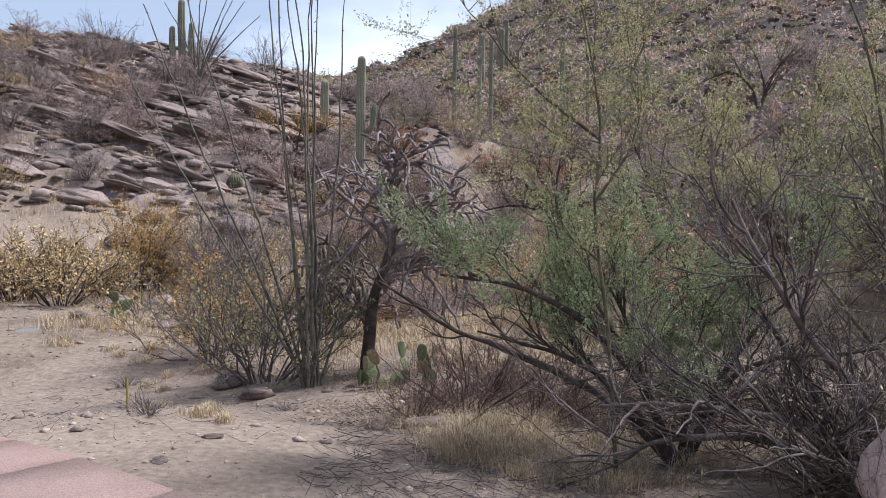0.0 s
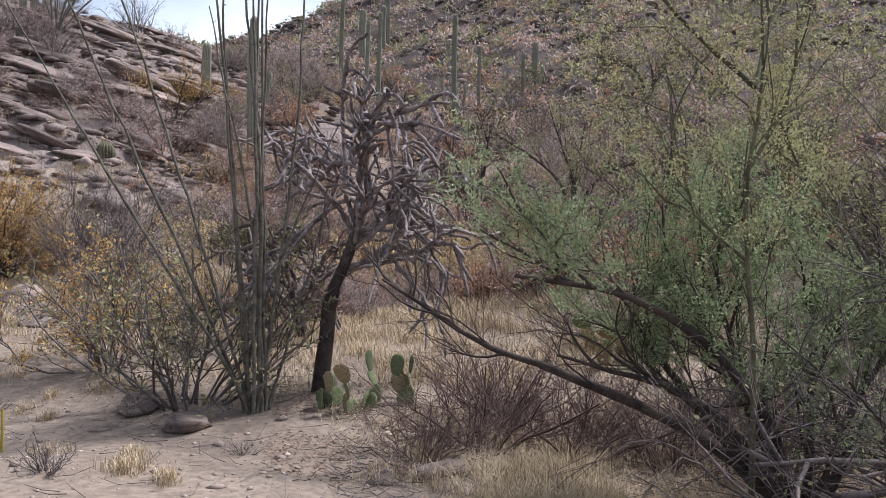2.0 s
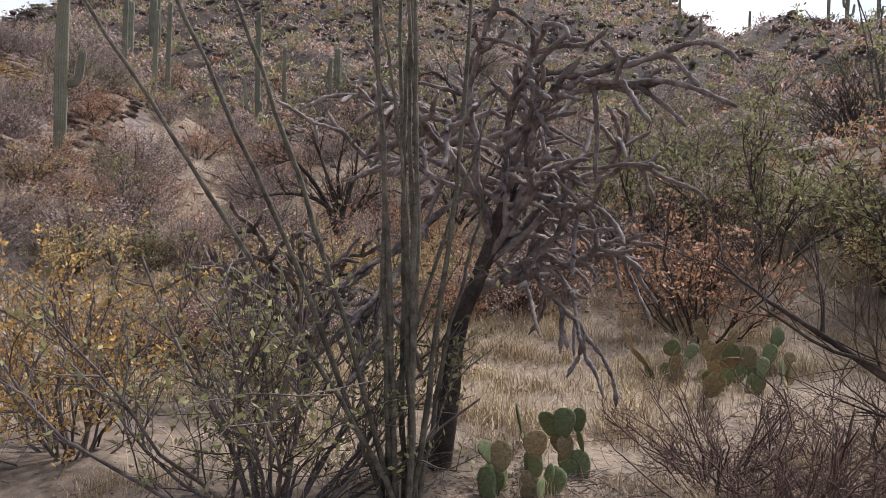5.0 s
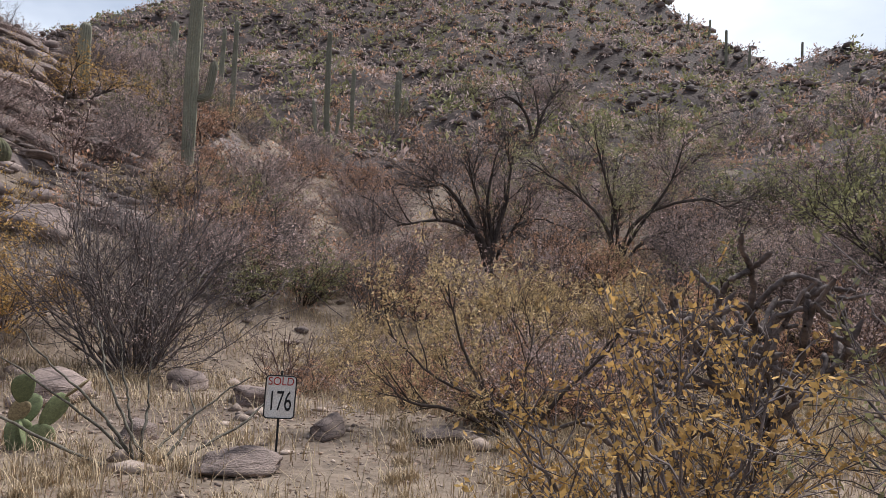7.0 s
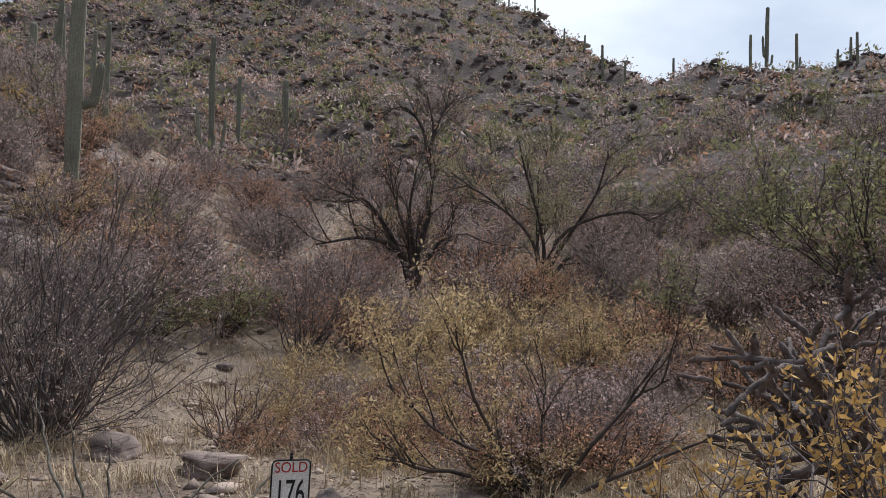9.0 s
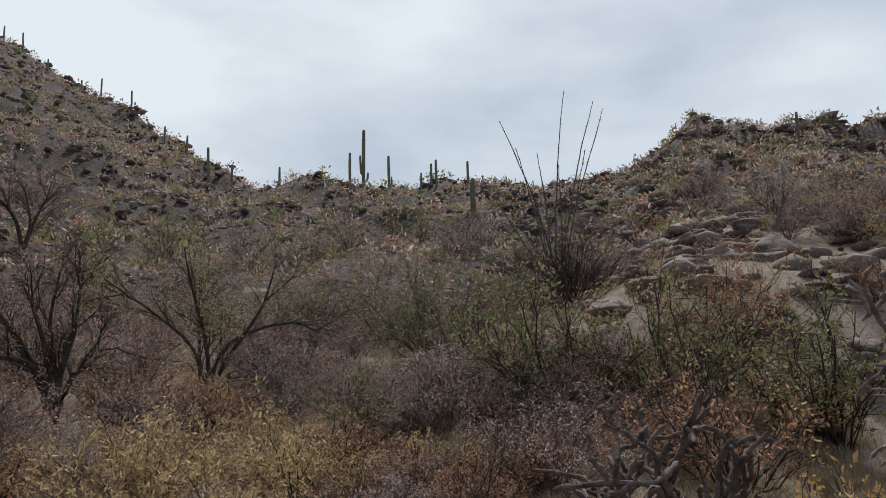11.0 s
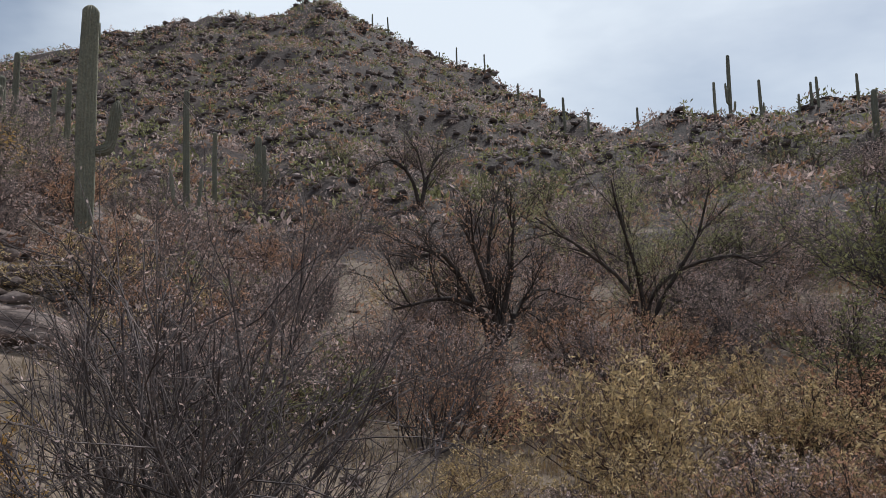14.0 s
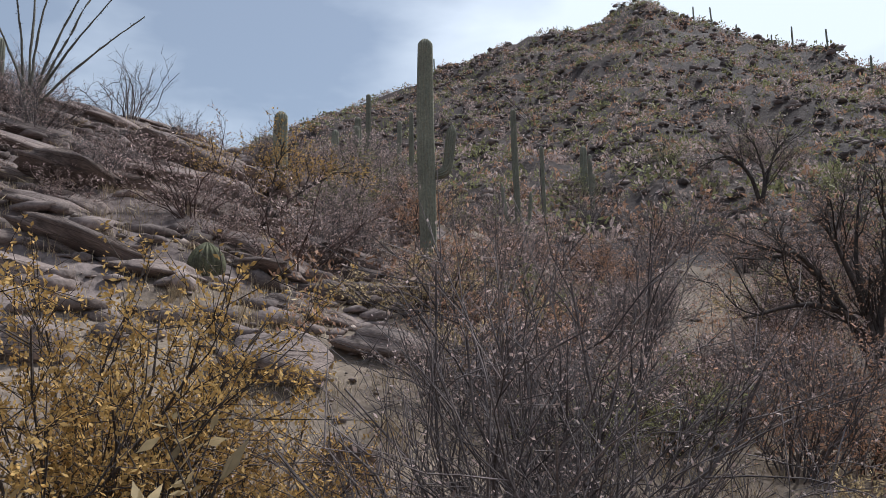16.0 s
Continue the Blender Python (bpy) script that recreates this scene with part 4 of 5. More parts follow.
ocotillo(14.2, 15.9, [(0.26 * l, -0.97 * l, h) for l, h in ((-1.5, 5.4), (-1.95, 3.7), (0.5, 6.2), (1.4, 5.6), (-0.3, 4.4), (0.85, 4.4), (-0.9, 4.6), (1.2, 5.8), (0.15, 4.0), (-0.6, 3.4))], 14, 0.03,
         "tall ocotillo with whip-like wands against the sky")
ocotillo(*polar(-11.5, 21), [(0.5, 0, 4.5), (1.3, 0.2, 4.2), (2.0, 0, 3.6), (-0.6, 0.2, 4.5), (-1.4, 0, 3.5), (2.6, 0.2, 3.1), (0, 0.3, 4.9), (1.8, -0.2, 4.4)], 15, 0.04, "dark ocotillo fanning out on the rocky crest")
for b, r, s in ((-5.5, 25, 2.0), (-22, 26, 1.8), (-2, 25, 1.0)):
    x, y = polar(b, r)
    shrub("bare pale shrub standing on the skyline", shrub_meshes(int(90 + b), 1.0, 0.9, 18, 7, 3, 0, 0.02, 0.009), M_TWIG).matrix_basis = pose(x, y, lz(x, y) - 0.05) @ Matrix.Scale(s, 4)

# ---- saguaros ----
saguaro(-2.76, 24.46, 6.85 - lz(-2.76, 24.46) + 0.25, 0.142, [(-5, 4.75 - lz(-2.76, 24.46), 0.36, 0.7)], label="tall saguaro with one raised arm in the wash", detail=30, ribs=15)
saguaro(-4.7, 29.5, 7.05 - lz(-4.7, 29.5) + 0.25, 0.16, label="short stout single saguaro among slabs")
for x, y, h, r, arms in ((0.2, 44.5, 13.0 - lz(0.2, 44.5), 0.12, ()), (1.6, 44.8, 12.0 - lz(1.6, 44.8), 0.11, ()), (2.3, 45.2, 12.6 - lz(2.3, 45.2), 0.12, ()), (6.0, 42.1, 12.0 - lz(6.0, 42.1), 0.13, ((0, 0.5, 0.5, 1.2), (180, 0.6, 0.5, 1.4), (60, 0.4, 0.6, 0.6))),
                         (7.4, 42.6, 10.6 - lz(7.4, 42.6), 0.1, ()), (9.9, 43.0, 10.5 - lz(9.9, 43.0), 0.1, ()), (11.6, 47.0, 2.8, 0.18, ((0, 0.4, 0.4, 1.0),)), (39.07, 28.4, 2.8, 0.17, ()), (-12.5, 36.5, 2.9, 0.17, ()),
                         (-12.9, 36.4, 1.6, 0.14, ()), (-12.1, 36.6, 1.8, 0.14, ()), (2.6, 70, 5.0, 0.3, ()), (4.4, 71, 4.6, 0.3, ()), (5.0, 73, 5.2, 0.3, ())):
    saguaro(x, y, h + 0.2, r, arms, label="ribbed saguaro standing among far shrubs", detail=10, ribs=12, lean=float(rng.normal(0, 1.2)))
SKYLINE = ((59.8, 61, 2.7, ()), (60.8, 62, 5.0, ((180, 1.4, 0.4, 1.4), (0, 0.9, 0.7, 0.6))), (62.8, 61, 2.9, ((0, 0.7, 0.4, 0.7),)), (66.0, 63, 1.9, ()), (66.4, 63, 2.2, ()), (68.8, 64, 2.3, ()), (49.3, 69, 3.3, ()),
           (46, 86, 2.0, ()), (43.6, 97, 2.2, ()), (41.5, 106, 2.6, ()), (40.2, 108, 2.0, ()), (38.0, 114, 2.4, ()), (36.4, 118, 2.6, ()), (35.2, 121, 3.0, ()), (47.6, 82, 2.4, ()), (86, 60, 2.4, ()),
           (92.5, 62, 2.6, ()), (51.0, 66, 2.0, ()), (16, 118, 2.6, ()), (54.5, 64, 1.6, ()), (65.2, 63, 1.4, ()), (30, 120, 2.4, ()))
for b, r, h, arms in SKYLINE:
    saguaro(*polar(b, r), h + 0.35, 0.07 + 0.016 * h, arms, label="distant saguaro along the ridge crest", detail=8, ribs=9, lean=float(rng.normal(0, 1.5)))
bar = new("barrel_cactus", smooth(mesh_of("barrel", [(*saguaro_column(np.stack([np.zeros(9), np.zeros(9), np.linspace(0, 0.5, 9)], -1), 0.24 * np.sin(np.linspace(0.5, 3.1, 9)) ** 0.6, 16), 0)])))
bar.data.materials.append(M_GREENBARK)
bar.location = (-6.15, 22.6, lz(-6.15, 22.6) - 0.02)
tagged(bar, "round dark barrel cactus on a rock ledge", "cactus")

# ---- bedrock slabs and boulders of the hillsides ----
g = np.random.default_rng(17)
for k, (x, y, sx, sy, sz, tip) in enumerate(((-5.5, 23.4, 0.75, 0.5, 0.16, 6), (-6.6, 22.4, 0.9, 0.6, 0.22, 12), (-5.4, 20.4, 0.9, 0.55, 0.42, 14), (-4.2, 21.0, 0.9, 0.5, 0.3, 16), (-7.6, 20.2, 0.6, 0.5, 0.4, 10),
                                             (-4.5, 22.9, 0.4, 0.35, 0.3, 0), (-7.9, 18.9, 0.5, 0.4, 0.3, 0), (-5.0, 18.9, 0.45, 0.35, 0.3, 20), (9.9, 12.9, 0.8, 0.5, 0.25, 15), (13.4, 10.4, 0.9, 0.7, 0.45, -8),
                                             (11.5, 12.0, 0.8, 0.5, 0.28, 5), (17.0, 15.2, 0.7, 0.5, 0.3, 0), (17.8, 14.4, 0.7, 0.5, 0.3, 0), (18.5, 13.0, 0.9, 0.5, 0.3, 5), (20.7, 11.3, 0.8, 0.6, 0.4, 0),
                                             (8.4, 13.2, 0.9, 0.5, 0.3, 0), (14.5, 12.6, 1.0, 0.7, 0.4, 10), (-9.6, 20.6, 1.2, 0.7, 0.3, 14), (-8.2, 22.2, 1.3, 0.8, 0.3, 14))):
    rock(x, y, sx, sy, sz, k, g.uniform(-25, 25), tip, "flat weathered granite slab on the hillside", 0.2, "rock_slab", "granite slabs")
for k in range(190):
    b, r = g.uniform(-48, 10), g.uniform(10.5, 28)
    x, y = polar(b, r)
    s = 0.3 + 1.05 * g.uniform() ** 1.8
    rock(x, y, s * g.uniform(1.2, 2.2), s * g.uniform(0.6, 1.0), (0.12 + 0.16 * s) * g.uniform(0.7, 1.3), k, g.uniform(-20, 30), g.uniform(10, 24), "layered pinkish granite slab on the rocky hill", 0.0, "rock_slab", "granite slabs")
for k in range(90):
    b, r = g.uniform(74, 104), g.uniform(15, 48)
    x, y = polar(b, r)
    s = g.uniform(0.18, 0.5) * (0.7 + r / 60)
    rock(x, y, s * g.uniform(0.9, 1.5), s * g.uniform(0.7, 1.0), s * g.uniform(0.3, 0.6), k, g.uniform(0, 180), g.uniform(-8, 14), "dark weathered boulder on the rocky slope", 0.1, "boulder", "boulders on the slope")

# ---- shrubs that fill the wash and the slopes ----
KINDS = [
    shrub("bare grey twiggy desert shrub in the wash", shrub_meshes(11, 1.4, 1.1, 24, 8, 5, 2600, 0.016, 0.012), M_TWIG, M_MAUVE),
    shrub("leafless mauve-brown desert shrub with fine twigs", shrub_meshes(12, 1.2, 1.1, 22, 8, 5, 2600, 0.019, 0.011), M_REDTWIG, M_MAUVE),
    shrub("dry shrub with rusty orange leaves", shrub_meshes(13, 1.2, 1.0, 20, 8, 4, 3400, 0.021, 0.012), M_BARK, M_RUST),
    shrub("grey shrub with pinkish dry seed heads", shrub_meshes(15, 1.5, 1.3, 24, 8, 4, 4200, 0.019, 0.011), M_TWIG, M_MAUVE),
    shrub("olive desert shrub with small leaves", shrub_meshes(14, 1.6, 1.2, 18, 8, 4, 2800, 0.028, 0.014), M_BARK, M_OLIVE),
    shrub("yellowing desert shrub with narrow leaves", shrub_meshes(16, 1.1, 0.9, 18, 8, 4, 3200, 0.021, 0.012, long=2.8), M_BARK, M_TAN),
]
FIRST = ((-1.5, 21.5), (1.5, 21.5), (3.3, 20.2), (-1.0, 26.0), (12.5, 22.5), (-8.6, 16.2))
for ob, (x, y) in zip(KINDS, FIRST):
    place(ob, x, y)
SPARE = [(-4.4, 16.2, 1.6), (-4.0, 12.1, 1.4), (0.65, 17, 1.4), (-6.75, 17.2, 1.0), (-2.76, 24.46, 0.8), (3.0, 21.4, 0.8), (5.2, 20.2, 0.8), (9.5, 17.2, 2.2), (-1.8, 18.4, 0.8), (-2.6, 17.0, 1.0), (0.0, 23.6, 1.0),
         (-5.4, 20.6, 1.0), (-6.5, 22.4, 1.0), (-4.3, 21.0, 0.9), (9.9, 12.9, 1.4), (11.5, 12.0, 1.5), (8.4, 13.2, 1.2), (14.5, 12.6, 1.5), (13.4, 10.4, 1.6), (17.4, 14.6, 2.4), (7.3, 12.2, 1.0)]


def clear(x, y, wide):
    if any(math.hypot(x - a, y - b) < r + wide * 0.4 for a, b, r in SPARE):
        return False
    return np.min(np.hypot(EDGE[:, 0] - x, EDGE[:, 1] - y)) > 4.0


def scatter(count, b0, b1, r0, r1, weights, sizes, flat=1.0, seed=1, power=1.0):
    g = np.random.default_rng(seed)
    done = 0
    for _ in range(count * 4):
        b, r = g.uniform(b0, b1), r0 + (r1 - r0) * g.uniform() ** power
        x, y = polar(b, r)
        k = g.choice(6, p=np.array(weights) / sum(weights))
        s = g.uniform(*sizes)
        if not clear(x, y, s):
            continue
        copy_at(KINDS[k], x, y, g.uniform(0, 360), s, 0.04, g.uniform(-5, 5), flat * g.uniform(0.8, 1.1))
        done += 1
        if done == count:
            break


scatter(38, 22, 78, 4.2, 9, (1, 2, 4, 4, 0.3, 1.0), (0.4, 0.7), 0.85, 9)
scatter(84, 8, 90, 8.5, 15, (2, 2.5, 3.2, 4, 0.5, 1.0), (0.6, 0.95), 0.85, 2)
scatter(84, 3, 92, 15, 26, (3, 3, 2.2, 3, 0.8, 0.6), (0.7, 1.25), 0.9, 3)
scatter(60, -46, 10, 10, 27, (3.5, 2.5, 0.8, 2, 0.6, 0.7), (0.55, 1.25), 0.9, 5)
scatter(10, 76, 100, 12, 30, (2, 2, 3, 2, 0.5, 1.5), (0.6, 1.1), 0.9, 6)
scatter(10, 90, 112, 13, 30, (2, 2, 2, 2, 1.5, 1), (0.7, 1.3), 0.9, 7)
for k, (x, y, s) in enumerate(((-7.2, 14.6, 1.25), (-8.5, 15.4, 1.5), (-6.9, 15.9, 0.9), (3.4, 10.8, 1.2), (5.2, 11.6, 1.3), (4.6, 13.2, 1.2), (2.2, 12.6, 0.8), (6.2, 9.6, 1.3), (7.4, 11.3, 1.2))):
    copy_at(KINDS[(5, 5, 5, 2, 4, 4, 1, 4, 2)[k]], x, y, 40 * k, s)


def mid_brush(count, b0, b1, r0, r1, weights, sizes, seed):
    """The shrubs of the middle distance, joined by what they are made of."""
    g = np.random.default_rng(seed)
    store = {}
    for ob in KINDS:
        for ch in ob.children:
            me = ch.data
            v = np.empty(len(me.vertices) * 3, np.float32)
            me.vertices.foreach_get("co", v)
            f = np.empty(len(me.loops), np.int32)
            me.loops.foreach_get("vertex_index", f)
            store.setdefault(KINDS.index(ob), []).append((v.reshape(-1, 3), f.reshape(-1, 4), me.materials[0]))
    made = {}
    for _ in range(count):
        x, y = polar(g.uniform(b0, b1), r0 + (r1 - r0) * g.uniform())
        k = int(g.choice(6, p=np.array(weights) / sum(weights)))
        s, a = g.uniform(*sizes), g.uniform(0, 2 * np.pi)
        if not clear(x, y, s):
            continue
        turn = np.array([[math.cos(a), -math.sin(a), 0], [math.sin(a), math.cos(a), 0], [0, 0, 0.9]]) * s
        for v, f, m in store[k]:
            keep = f if len(f) < 800 else f[g.permutation(len(f))[:int(len(f) * 0.55)]]
            if m in (M_TWIG, M_REDTWIG, M_BARK):
                keep = f if len(f) < 800 else f[: int(len(f) * 0.6)]
            made.setdefault(m.name, (m, []))[1].append((v @ turn.T + np.array([x, y, lz(x, y) - 0.05]), keep, 0))
    for m, pieces in made.values():
        tagged(part("mid_brush", mesh_of("mid_brush", pieces), m), "dry desert brush filling the upper wash", "shrubs", kind="stuff")


mid_brush(80, 6, 98, 24, 46, (3, 3, 1.8, 3, 1.6, 0.5), (0.8, 1.6), 4)


# ---- what nobody could count: far brush, far stones, grass, gravel, litter ----
def far_brush(name, label, mat, count, seed, blades_each, size, b0=-32, b1=112, r0=30, r1=135, tall=1.0, thin=0.06, long=6.5):
    g = np.random.default_rng(seed)
    b, r = g.uniform(b0, b1, count), r0 + (r1 - r0) * g.uniform(0, 1, count) ** 0.85
    x, y = MID[0] + r * np.sin(np.radians(b)), MID[1] + r * np.cos(np.radians(b))
    patch = wave(x / 7, y / 7, seed) + 0.6 * wave(x / 2.5, y / 2.5, seed + 4)
    keep = patch > -0.75
    x, y, r = x[keep], y[keep], r[keep]
    z = land(x, y)
    n = len(x)
    big = size * g.uniform(0.5, 1.5, n) * (1.1 + r / 320)
    c = np.repeat(np.stack([x, y, z], -1), blades_each, 0)
    s = np.repeat(big, blades_each)
    d = g.normal(0, 1, (n * blades_each, 3))
    d[:, 2] = np.abs(d[:, 2]) * tall
    d = unit(d) * g.uniform(0.2, 1, (len(d), 1)) ** 0.5
    at = c + d * s[:, None] * np.array([0.85, 0.85, 0.9])
    v, f = blades(g, at, 1.0, long, 0.5)
    v = at[:, None] + (v.reshape(-1, 4, 3) - at[:, None]) * (s * thin)[:, None, None]
    ob = part(name, mesh_of(name, [(v.reshape(-1, 3), f, 0)]), mat)
    return tagged(ob, label, "shrubs", kind="stuff")


far_brush("far_brush", "grey-mauve dry brush covering the far slopes", M_MAUVE, 12000, 1, 16, 0.5, thin=0.135, long=2.7)
far_brush("far_brush", "olive brush scattered on the far slopes", M_OLIVE, 9500, 2, 16, 0.48, thin=0.17, long=2.6)
far_brush("far_brush", "rusty dry brush scattered on the slopes", M_RUST, 6500, 3, 14, 0.45, r1=130, thin=0.16, long=2.6)
far_brush("low_brush", "low dry leaves and twigs between the shrubs of the wash", M_RUST, 900, 4, 60, 0.42, 5, 95, 9, 34, thin=0.05, long=2.6)
far_brush("dry_tussocks", "straw-coloured grass tussocks on the slopes", M_STRAW, 2600, 5, 26, 0.3, -45, 105, 10, 70, 2.0, thin=0.04, long=12)


def far_stones(count, seed, b0, b1, r0, r1, size, flat):
    g = np.random.default_rng(seed)
    v0, f0 = BALL[1]
    b, r = g.uniform(b0, b1, count), r0 + (r1 - r0) * g.uniform(0, 1, count) ** 0.8
    x, y = MID[0] + r * np.sin(np.radians(b)), MID[1] + r * np.cos(np.radians(b))
    keep = wave(x / 9, y / 5, seed) + 0.7 * wave(x / 3, y / 3, seed + 9) > (-0.35 if r1 > 100 else -0.85)
    x, y, r = x[keep], y[keep], r[keep]
    n = len(x)
    s = size * g.uniform(0.35, 1, n) ** 1.6 * (0.7 + r / 90)
    a = g.uniform(0, 2 * np.pi, n)
    p = v0[None] * g.uniform(0.6, 1.25, (n, len(v0), 1)) * np.stack([s * g.uniform(0.9, 1.7, n), s, s * flat * g.uniform(0.7, 1.4, n)], -1)[:, None]
    q = np.stack([p[..., 0] * np.cos(a)[:, None] - p[..., 1] * np.sin(a)[:, None], p[..., 0] * np.sin(a)[:, None] + p[..., 1] * np.cos(a)[:, None], p[..., 2]], -1)
    q = q + np.stack([x, y, land(x, y) + s * flat * 0.25], -1)[:, None]
    f = (f0[None] + (np.arange(n) * len(v0))[:, None, None]).reshape(-1, 3)
    ob = part("far_stones", mesh_of("far_stones", [(q.reshape(-1, 3), f, 0)]), M_ROCKS)
    return tagged(ob, "dark weathered stones strewn over the hillsides", "rocks", kind="stuff")


far_stones(27000, 5, -25, 100, 28, 136, 0.29, 0.55)
far_stones(2600, 6, -50, 15, 9, 29, 0.36, 0.4)
far_stones(1500, 7, 70, 112, 12, 70, 0.5, 0.55)
far_stones(500, 8, -10, 60, 5, 30, 0.16, 0.5)


def grass(name, label, x, y, seed, tall, wide, mat=M_STRAW, tip=0.55):
    g = np.random.default_rng(seed)
    n = len(x)
    z = land(x, y) - 0.01
    a = g.uniform(0, 2 * np.pi, n)
    h = tall * g.uniform(0.45, 1.2, n)
    lean = np.abs(g.normal(0, tip, n)) * h
    base = np.stack([x, y, z], -1)
    s = np.stack([-np.sin(a), np.cos(a), np.zeros(n)], -1) * wide * 0.5
    o = np.stack([np.cos(a), np.sin(a), np.zeros(n)], -1)
    mid = base + o * (lean * 0.35)[:, None] + np.array([0, 0, 1]) * (h * 0.6)[:, None]
    top = base + o * lean[:, None] + np.array([0, 0, 1]) * (h * 0.95)[:, None]
    v = np.stack([base - s, base + s, mid + s * 0.7, mid - s * 0.7, top], 1)
    i = np.arange(n) * 5
    ob = part(name, mesh_of(name, [(v.reshape(-1, 3), np.stack([i, i + 1, i + 2, i + 3], -1), 0), (v.reshape(-1, 3), np.stack([i + 3, i + 2, i + 4], -1), 0)]), mat)
    return tagged(ob, label, "grass", kind="stuff")


def clumped(seed, count, clumps, x0, x1, y0, y1, wide, ok=None):
    g = np.random.default_rng(seed)
    cx, cy = g.uniform(x0, x1, clumps), g.uniform(y0, y1, clumps)
    if ok is not None:
        k = ok(cx, cy)
        cx, cy = cx[k], cy[k]
    i = g.integers(0, len(cx), count)
    w = wide * g.uniform(0.4, 1.5, len(cx))
    return cx[i] + g.normal(0, 1, count) * w[i], cy[i] + g.normal(0, 1, count) * w[i]


def off_path(x, y):
    return np.min(np.hypot(EDGE[None, :, 0] - x[:, None], EDGE[None, :, 1] - y[:, None]), 1) > 1.1


x, y = clumped(1, 18000, 200, -0.6, 4.2, 5.0, 8.2, 0.11, lambda a, b: 0.61 * a + 0.79 * b > 4.3)
grass("dry_grass", "tangled straw-coloured dry grass under the trees", x, y, 1, 0.15, 0.004, tip=0.9)
x, y = clumped(2, 46000, 420, -2.0, 7.0, 8.6, 15.5, 0.18, off_path)
grass("dry_grass", "pale dry grass in the open glade", x, y, 2, 0.15, 0.006, tip=1.25)
x, y = clumped(3, 32000, 520, -6.5, 3.5, 10.6, 22.0, 0.14, off_path)
grass("dry_grass", "straw-coloured bunch grass between stones", x, y, 3, 0.19, 0.006, tip=0.85)
x, y = clumped(4, 14000, 300, 2.0, 16.0, 10.0, 24.0, 0.25, off_path)
grass("dry_grass", "pale dry grass along the wash", x, y, 4, 0.24, 0.009, tip=0.8)
x, y = clumped(7, 16000, 320, -16.0, -5.0, 14.5, 27.0, 0.16, off_path)
grass("dry_grass", "straw-coloured grass between the slabs of the hill", x, y, 7, 0.22, 0.007, tip=0.7)
x, y = clumped(5, 3600, 24, 0.1, 0.8, 5.5, 6.5, 0.09)
grass("grass_tussock", "matted blond grass tussock", x, y, 5, 0.18, 0.004, tip=1.2)
x, y = clumped(6, 9000, 300, -8.5, -1.0, 6.2, 13.0, 0.05, lambda a, b: (a * 0.61 + b * 0.79 > 3.4) & off_path(a, b) & (wave(a, b, 3) > 0.0))
grass("dry_grass", "sparse short dry grass on bare gravel", x, y, 6, 0.09, 0.005)


def litter(seed, count, x0, x1, y0, y1):
    g = np.random.default_rng(seed)
    x, y, a = g.uniform(x0, x1, count), g.uniform(y0, y1, count), g.uniform(0, 2 * np.pi, count)
    ln = g.uniform(0.06, 0.35, count)
    p = np.stack([x, y, land(x, y) + 0.012], -1)
    d = np.stack([np.cos(a) * ln, np.sin(a) * ln, g.uniform(-0.02, 0.10, count)], -1)
    q = np.stack([p - d * 0.5 + np.array([0, 0, 0.02]), p + g.normal(0, 0.01, (count, 3)), p + d * 0.5 + np.array([0, 0, 0.02])], 1)
    ob = part("fallen_twigs", mesh_of("fallen_twigs", [(*tubes(q, taper(count, 3, 0.0028, 0.0014, g)), 0)]), M_TWIG)
    return tagged(ob, "grey fallen twigs littering the soil", "twigs", kind="stuff")


litter(1, 3600, -0.8, 4.5, 4.2, 8.4)


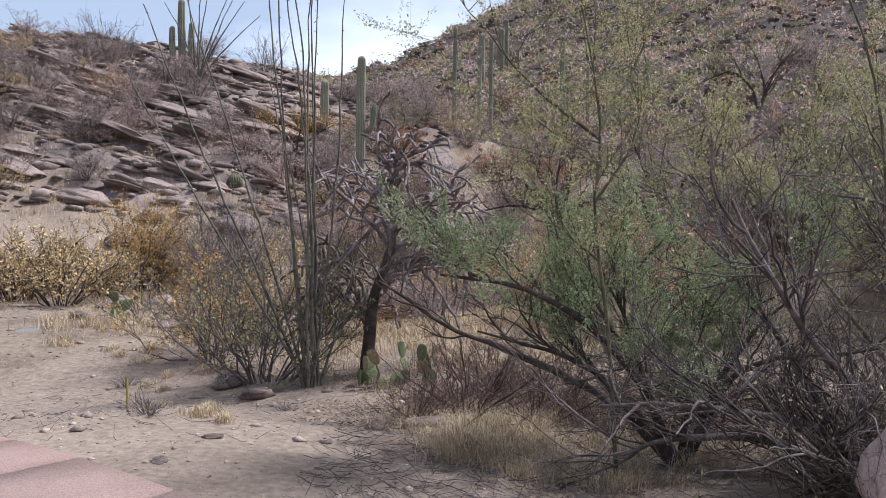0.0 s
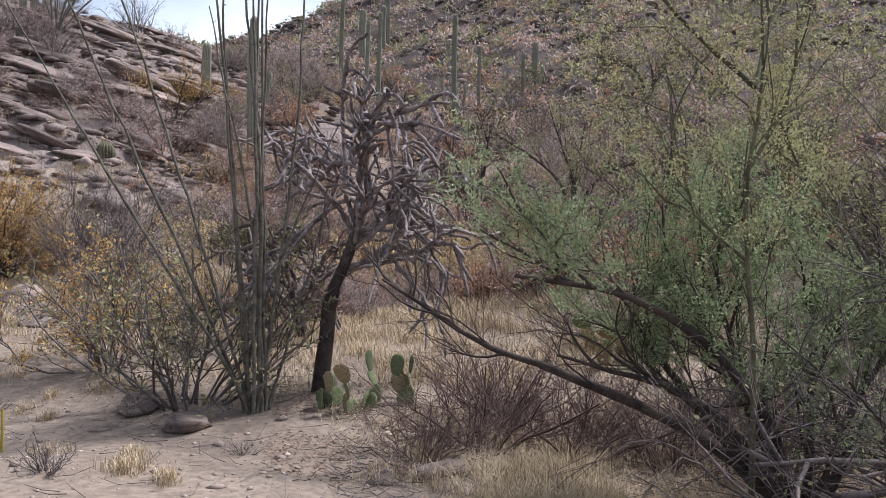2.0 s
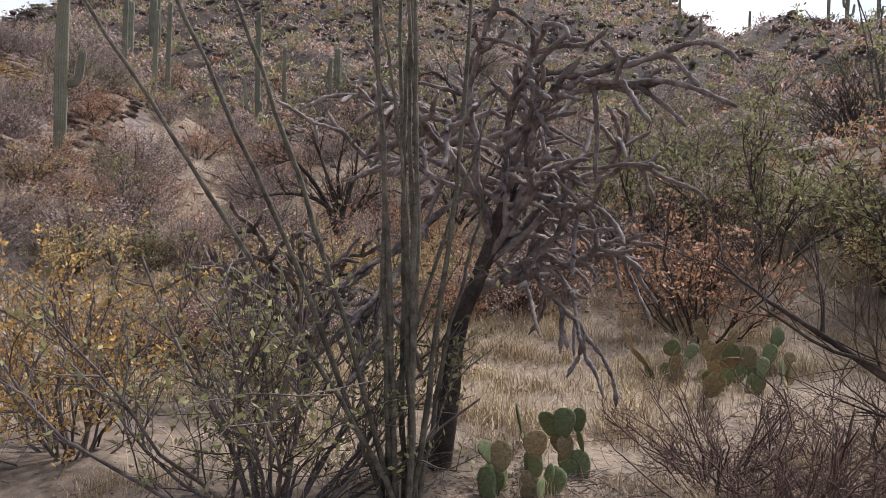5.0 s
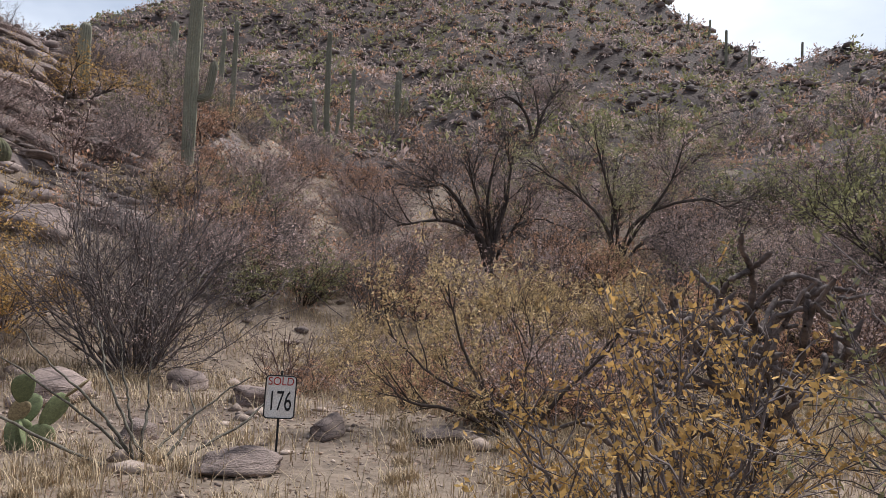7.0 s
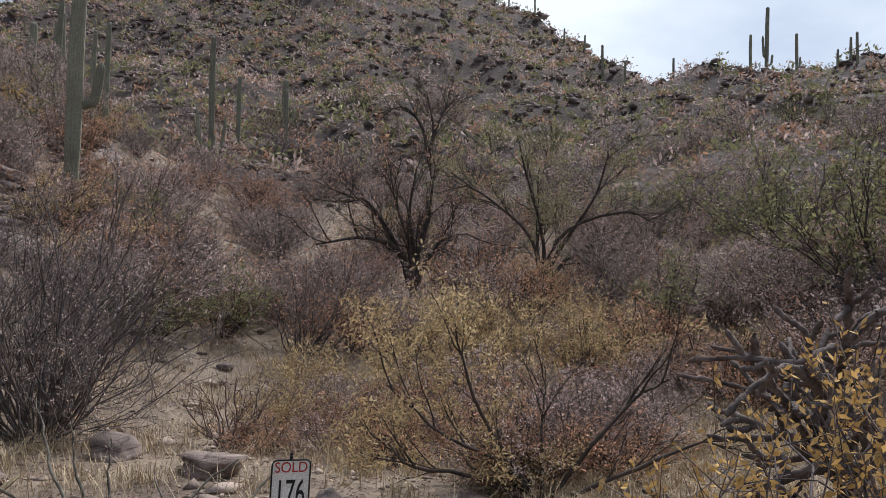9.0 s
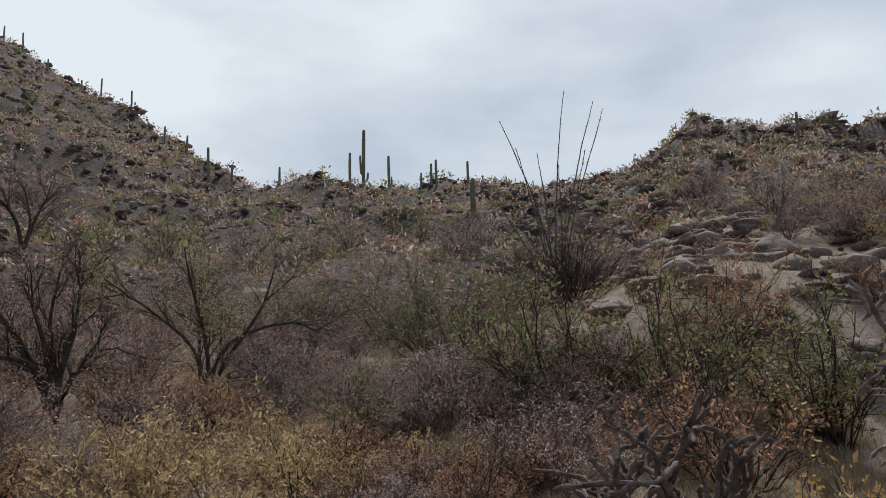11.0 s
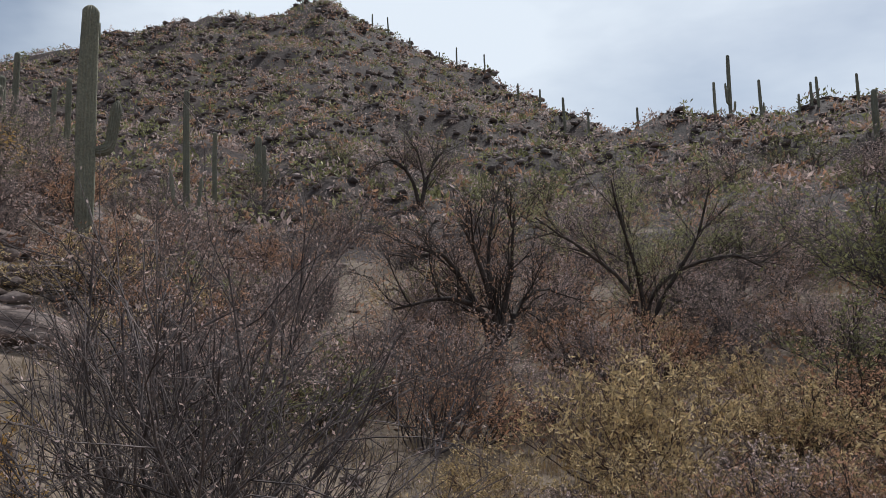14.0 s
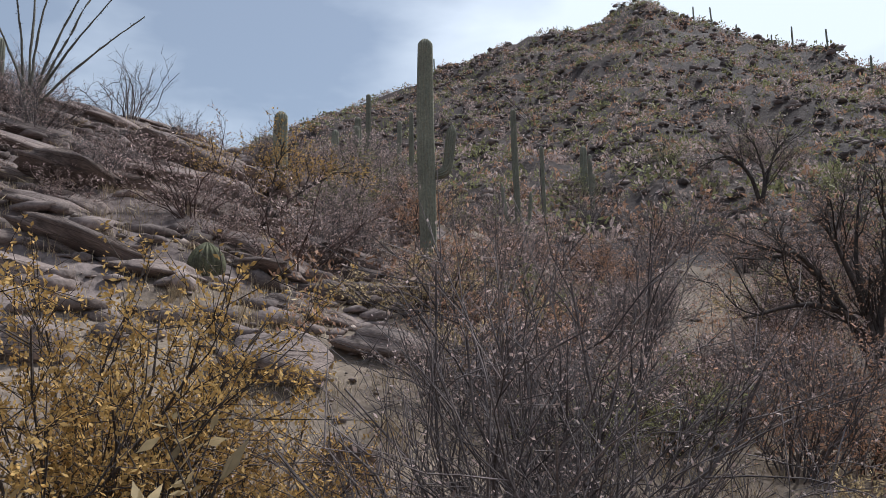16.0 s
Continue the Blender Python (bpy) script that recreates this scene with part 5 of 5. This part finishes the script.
def leaf_litter(seed, count, x0, x1, y0, y1, size, ok):
    """Dead leaves and bits of bark lying flat on the soil."""
    g = np.random.default_rng(seed)
    x, y = g.uniform(x0, x1, count), g.uniform(y0, y1, count)
    k = ok(x, y) & (wave(x * 1.3, y * 1.3, seed) > -0.5)
    at = np.stack([x[k], y[k], land(x[k], y[k]) + 0.012], -1)
    v, f = blades(g, at, size, 2.4)
    v = v.reshape(-1, 4, 3)
    v[..., 2] = at[:, None, 2] + (v[..., 2] - at[:, None, 2]) * 0.35
    ob = part("leaf_litter", mesh_of("leaf_litter", [(v.reshape(-1, 3), f, 0)]), M_LITTER)
    return tagged(ob, "brown dead leaf litter on the soil", "leaves", kind="stuff")


leaf_litter(3, 26000, -1.2, 5.0, 4.4, 9.0, 0.016, lambda x, y: 0.61 * x + 0.79 * y > 4.1)
leaf_litter(4, 16000, -6.5, 3.0, 10.8, 18.0, 0.02, off_path)
litter(2, 260, -4.5, 0.5, 5.5, 9.5)


def gravel(seed, count, x0, x1, y0, y1, size, ok):
    g = np.random.default_rng(seed)
    x, y = g.uniform(x0, x1, count), g.uniform(y0, y1, count)
    k = ok(x, y)
    x, y = x[k], y[k]
    n = len(x)
    v0 = np.array([(1, 0, 0), (-1, 0, 0), (0, 1, 0), (0, -1, 0), (0, 0, 1), (0, 0, -1), (0.6, 0.6, 0.5)], float)[:6]
    f0 = np.array([(0, 2, 4), (2, 1, 4), (1, 3, 4), (3, 0, 4), (2, 0, 5), (1, 2, 5), (3, 1, 5), (0, 3, 5)])
    s = size * (g.pareto(2.2, n) * 0.5 + 0.5).clip(0, 4.5)
    a = g.uniform(0, 2 * np.pi, n)
    p = v0[None] * g.uniform(0.6, 1.3, (n, 6, 1)) * np.stack([s * g.uniform(1, 1.8, n), s, s * 0.6], -1)[:, None]
    q = np.stack([p[..., 0] * np.cos(a)[:, None] - p[..., 1] * np.sin(a)[:, None], p[..., 0] * np.sin(a)[:, None] + p[..., 1] * np.cos(a)[:, None], p[..., 2]], -1)
    q = q + np.stack([x, y, land(x, y) + s * 0.15], -1)[:, None]
    f = (f0[None] + (np.arange(n) * 6)[:, None, None]).reshape(-1, 3)
    ob = part("gravel", mesh_of("gravel", [(q.reshape(-1, 3), f, 0)]), M_PEBBLE)
    return tagged(ob, "pale loose gravel and pebbles on the soil", "gravel", kind="stuff")


gravel(1, 9000, -9, 1.5, 4.2, 14, 0.011, lambda x, y: 0.61 * x + 0.79 * y > 2.62)
gravel(2, 5000, -8, 8, 12, 24, 0.022, off_path)
